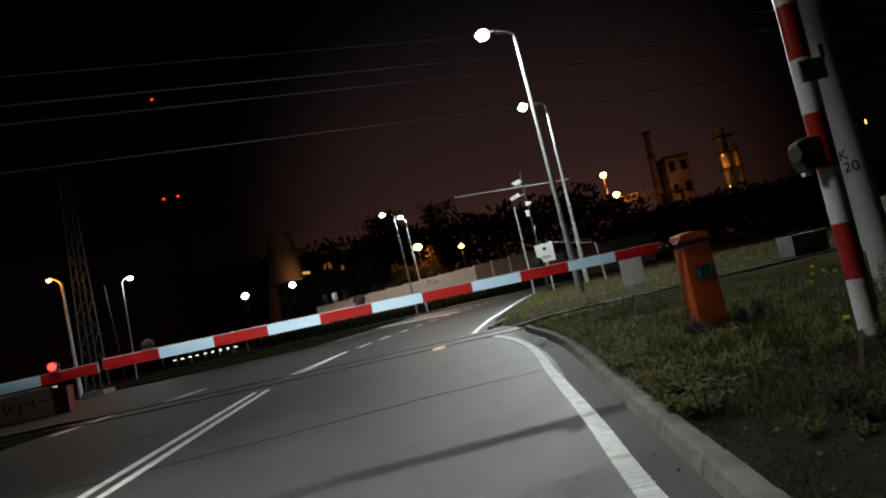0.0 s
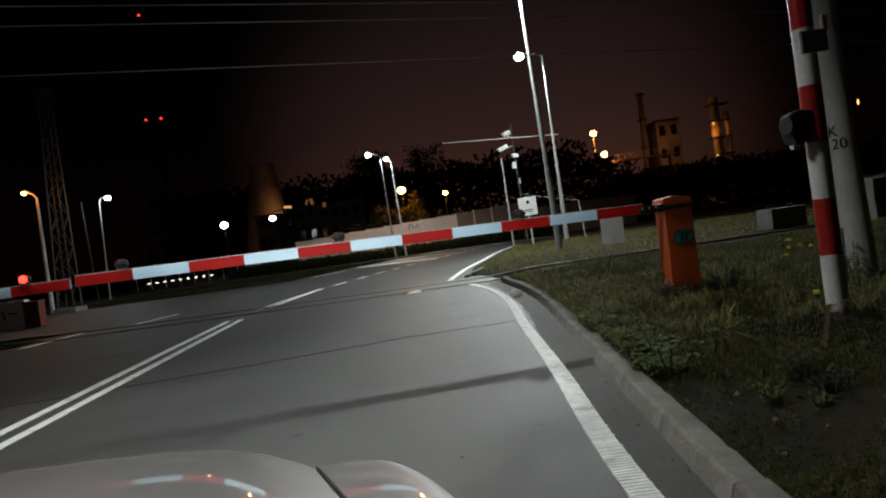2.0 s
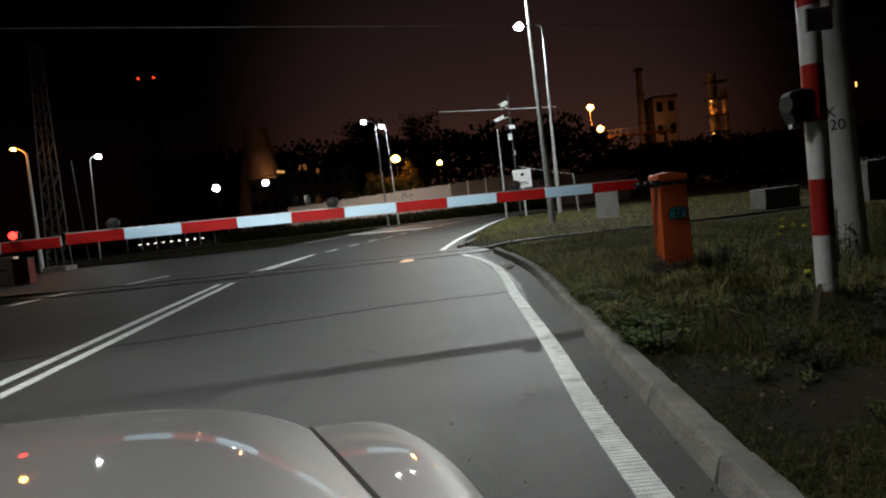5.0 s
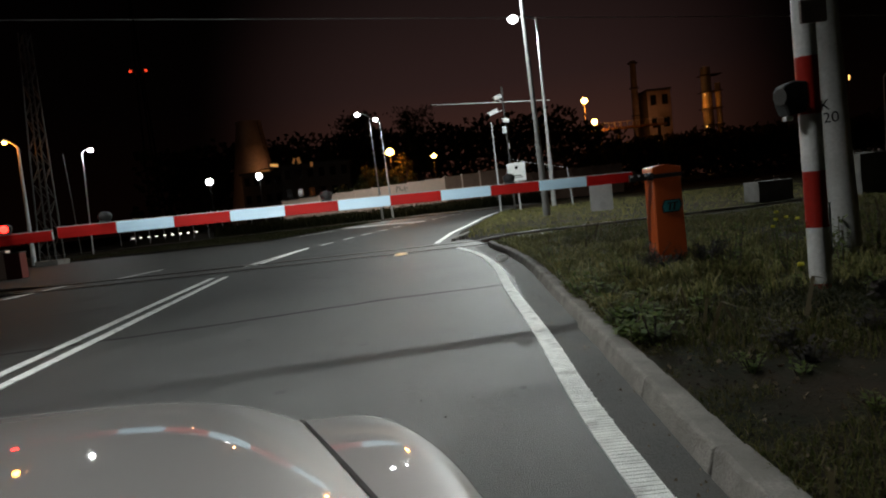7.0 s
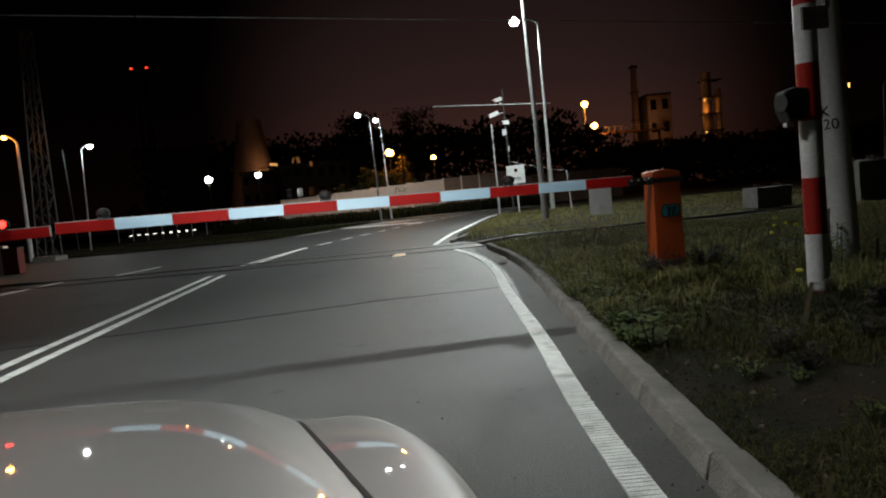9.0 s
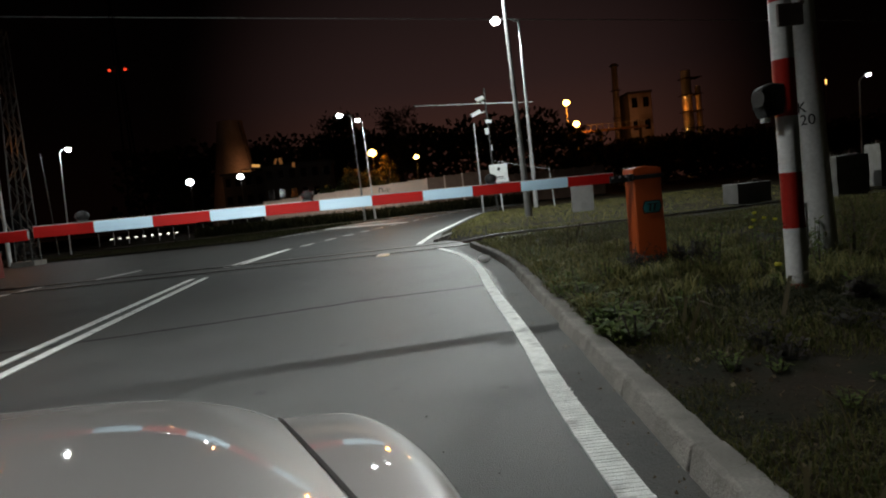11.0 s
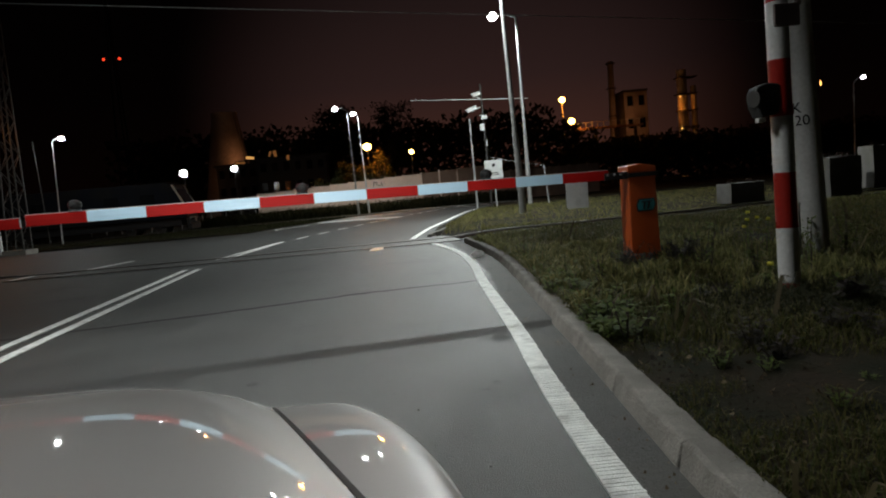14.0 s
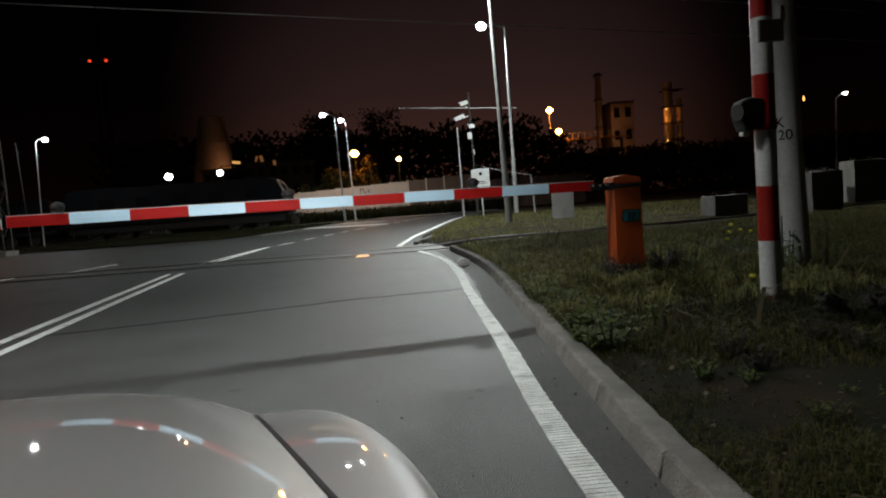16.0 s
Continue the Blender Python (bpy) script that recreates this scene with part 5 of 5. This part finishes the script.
def crown(y):
    t = y - 0.5
    return 0.9115 - 0.0689 * t - 0.0569 * t * t - 0.4411 * max(0.0, y - 1.35) ** 2


def flank(y):
    """Half the car's width, rounding in towards the nose."""
    return max(seam(y) + 0.014, 0.9261 * (1 - min(0.999, max(0.0, (y - 0.5) / 1.4086)) ** 2.1968) ** (1 / 2.4059))


def hood_z(u, y):
    """Height of the bonnet at the share u of its half width."""
    return crown(y) - 0.0728 * abs(u) ** 3.6


def surface(fn, nu, nv):
    bm = bmesh.new()
    g = [[bm.verts.new(fn(i / nu, j / nv)) for i in range(nu + 1)] for j in range(nv + 1)]
    for j in range(nv):
        for i in range(nu):
            bm.faces.new((g[j][i], g[j][i + 1], g[j + 1][i + 1], g[j + 1][i]))
    bmesh.ops.recalc_face_normals(bm, faces=bm.faces)
    if sum(f.normal.z for f in bm.faces) < 0:
        bmesh.ops.reverse_faces(bm, faces=bm.faces)
    ext = bmesh.ops.extrude_face_region(bm, geom=bm.faces[:])
    for v in ext["geom"]:
        if isinstance(v, bmesh.types.BMVert):
            v.co.z -= 0.012
    bmesh.ops.recalc_face_normals(bm, faces=bm.faces)
    return bm


def bonnet(u, v):
    y = 0.52 + v * 1.46
    s = u * 2 - 1
    return (s * (seam(y) - 0.007), y, hood_z(s, y))


part("bonnet", surface(bonnet, 40, 60), M["car"], car, "smooth glossy silver beige bonnet", smooth=True)


def wing(side):
    def fn(u, v):
        y = 0.4 + v * 1.5
        a, b = seam(y) + 0.006, flank(y)
        zs = hood_z(1, y) - 0.004
        q = u * math.pi / 2
        return (side * (a + (b - a) * math.sin(q) ** 0.9), y, zs - (zs - 0.34) * (1 - math.cos(q)) ** 2.9)
    return fn


for side in (1, -1):
    part("front_wing", surface(wing(side), 30, 50), M["car"], car, "rounded glossy front wing", smooth=True)
    lens = part("headlight", shape((ball, (side * 0.5, 1.83, 0.52), (0.12, 0.07, 0.07), 20)), M["chrome"], car, "oval headlight with a bright reflector", smooth=True)
    part("headlight_bulb", shape((ball, (side * 0.5, 1.895, 0.52), (0.05, 0.02, 0.03), 12)), M["led_dim"], lens)
    w = part("wheel", shape((rod, (side * 0.66, 1.25, 0.29), (side * 0.83, 1.25, 0.29), 0.29, 0.29, 28)), M["tyre"], car, "black tyre", 0.02)
    part("rim", shape((rod, (side * 0.76, 1.25, 0.29), (side * 0.835, 1.25, 0.29), 0.18, 0.17, 20)), M["galv"], w)
    w = part("wheel", shape((rod, (side * 0.66, -1.1, 0.29), (side * 0.83, -1.1, 0.29), 0.29, 0.29, 28)), M["tyre"], car, "black tyre", 0.02)
    part("rim", shape((rod, (side * 0.76, -1.1, 0.29), (side * 0.835, -1.1, 0.29), 0.18, 0.17, 20)), M["galv"], w)
    part("door", shape((box, (side * 0.85, -0.2, 0.56), (0.06, 1.05, 0.6))), M["car"], car, "", 0.02)
    part("rear_wing", shape((box, (side * 0.84, -1.1, 0.62), (0.07, 0.72, 0.5))), M["car"], car, "", 0.02)
part("bumper", shape((prism, [(-0.86, 1.35), (-0.66, 1.78), (-0.36, 2.02), (0.36, 2.02), (0.66, 1.78), (0.86, 1.35), (0.6, 1.3), (-0.6, 1.3)], 0.22, 0.5, "z")), M["car"], car, "painted front bumper", 0.03)
part("grille", shape((box, (0, 1.99, 0.55), (0.5, 0.06, 0.1))), M["car_dark"], car, "dark front grille", 0.01)
part("cowl", shape((prism, [(0.26, 0.915), (0.5, 0.895), (0.5, 0.86), (0.26, 0.86)], -0.66, 0.66, "x")), M["car_dark"], car, "black plastic cowl under the windscreen", 0.004)
part("wiper", shape((rod, (-0.5, 0.40, 0.925), (0.05, 0.36, 0.93), 0.008, 0.008, 6)), M["car_dark"], car, "black wiper arm")
part("floor_pan", shape((box, (0, 0.1, 0.26), (1.4, 3.2, 0.08))), M["car_dark"], car)
part("tailgate", shape((box, (0, -1.5, 0.6), (1.4, 0.08, 0.6))), M["car"], car, "", 0.03)

# ---- passing train ----
train = thing("locomotive", pose(-84.9, 58, 0), "dark locomotive rolling slowly along the far track", "locomotive")
part("body", shape((prism, [(-18.6, 1.15), (-0.25, 1.15), (-0.18, 2.0), (-1.15, 3.95), (-1.7, 4.15), (-17.2, 4.15), (-17.8, 3.95), (-18.7, 2.0)], -1.45, 1.45, "y")), M["loco"], train, "dark blue steel body", 0.08)
# the light catching the cab pillars is put in as a pale colour
for ya in (-1.47, 1.47):
    part("pillar", shape((prism, [(-0.3, 2.05), (-0.14, 2.05), (-1.1, 3.9), (-1.24, 3.9)], ya - 0.02, ya + 0.02, "y")), M["loco_glint"], train, "cab pillar with its streak of light put into the colour")
part("windscreen", shape((prism, [(-0.28, 2.25), (-0.24, 2.25), (-1.06, 3.75), (-1.1, 3.75)], -1.2, 1.2, "y")), M["cab_glass"], train, "dark sloping windscreen")
for i in range(5):
    part("side_window", shape((box, (-3.2 - i * 2.9, -1.47, 2.9), (1.1, 0.04, 0.7))), M["cab_glass"], train)
part("grille_panel", shape((box, (-9.5, -1.47, 1.75), (11, 0.05, 0.6))), M["dark"], train)
part("underframe", shape((box, (-9.4, 0, 0.85), (17.2, 2.3, 0.6))), M["black"], train)
part("buffer_beam", shape((box, (-0.2, 0, 0.95), (0.25, 2.6, 0.5))), M["black"], train, "", 0.02)
for ya in (-0.87, 0.87):
    bf = part("buffer", shape((rod, (-0.1, ya, 1.0), (0.28, ya, 1.0), 0.11, 0.11, 14)), M["black"], train)
    part("buffer_plate", shape((rod, (0.28, ya, 1.0), (0.33, ya, 1.0), 0.24, 0.24, 16)), M["dark"], bf)
part("coupler", shape((box, (0.1, 0, 0.9), (0.5, 0.14, 0.2))), M["dark"], train)
part("plough", shape((prism, [(-0.3, 0.25), (0.0, 0.2), (0.05, 0.65), (-0.3, 0.7)], -1.2, 1.2, "y")), M["black"], train)
for xb in (-2.6, -5.0, -13.6, -16.0):
    wb = part("wheelset", shape((rod, (xb, -0.8, 0.53), (xb, -0.66, 0.53), 0.5, 0.5, 24), (rod, (xb, 0.66, 0.53), (xb, 0.8, 0.53), 0.5, 0.5, 24), (rod, (xb, -0.9, 0.53), (xb, 0.9, 0.53), 0.09, 0.09, 10)), M["dark"], train)
    part("axle_box", shape((box, (xb, -1.0, 0.55), (0.35, 0.2, 0.3))), M["black"], wb)


def wagon(back, label):
    t = thing("tank_wagon", pose(-84.9 - back, 58, 0), label, "wagon", "goods wagons")
    part("tank", shape((rod, (-13.0, 0, 2.35), (-0.6, 0, 2.35), 1.35, 1.35, 28)), M["loco"], t, "dark round tank", 0.2, True)
    part("frame", shape((box, (-6.8, 0, 0.95), (13.4, 2.3, 0.3))), M["black"], t)
    part("dome", shape((rod, (-6.8, 0, 3.6), (-6.8, 0, 3.95), 0.5, 0.5, 16)), M["loco"], t)
    for xb in (-1.6, -3.4, -10.2, -12.0):
        part("wheelset", shape((rod, (xb, -0.8, 0.47), (xb, -0.66, 0.47), 0.45, 0.45, 20), (rod, (xb, 0.66, 0.47), (xb, 0.8, 0.47), 0.45, 0.45, 20), (rod, (xb, -0.9, 0.47), (xb, 0.9, 0.47), 0.08, 0.08, 8)), M["dark"], t)
    for ya in (-0.87, 0.87):
        part("buffer", shape((rod, (-0.1, ya, 1.0), (0.25, ya, 1.0), 0.2, 0.2, 12)), M["black"], t)
    return t


wagons = [wagon(19.3 + i * 14.0, "dark tank wagon behind the locomotive") for i in range(3)]


# ---- what moves ----
def motions():
    speed = 4.8
    for ob, back in [(train, 0.0)] + [(w, 19.3 + i * 14.0) for i, w in enumerate(wagons)]:
        walk(ob, [(t, pose(-8.1 - back + speed * (t - 16.0), 58, 0)) for t in (0, 4, 8, 12, 16)])
    step = 1.0 / 30
    for core, start in blinkers:
        on_for, period = (0.55, 1.0075) if start > 0 else (0.48, 1.0)
        rows, angle = [], 180.0
        t = start
        lit = False
        events = []
        for n in range(18):
            events += [(start + n * period, True), (start + n * period + on_for, False)]
        # the drum is lit side out at the very start if a lit spell has begun
        angle = 180.0
        past = [e for e in events if e[0] < 0.0]
        if past and past[-1][1]:
            angle = 0.0
        rows.append((0.0, pose(0, 0, DRUM_Z, 0, 0, angle)))
        for te, on in events:
            if te <= 0.0 or te > 15.9:
                continue
            f0 = round(te * 30)
            if f0 < 1:
                f0 = 1
            if (f0 - 1) * step > rows[-1][0] + 1e-6:
                rows.append(((f0 - 1) * step, pose(0, 0, DRUM_Z, 0, 0, angle)))
            for k in (1, 2, 3):
                rows.append(((f0 - 1 + k) * step, pose(0, 0, DRUM_Z, 0, 0, angle + 60 * k)))
            angle += 180.0
        rows.append((16.0, pose(0, 0, DRUM_Z, 0, 0, angle)))
        walk(core, rows)


motions()
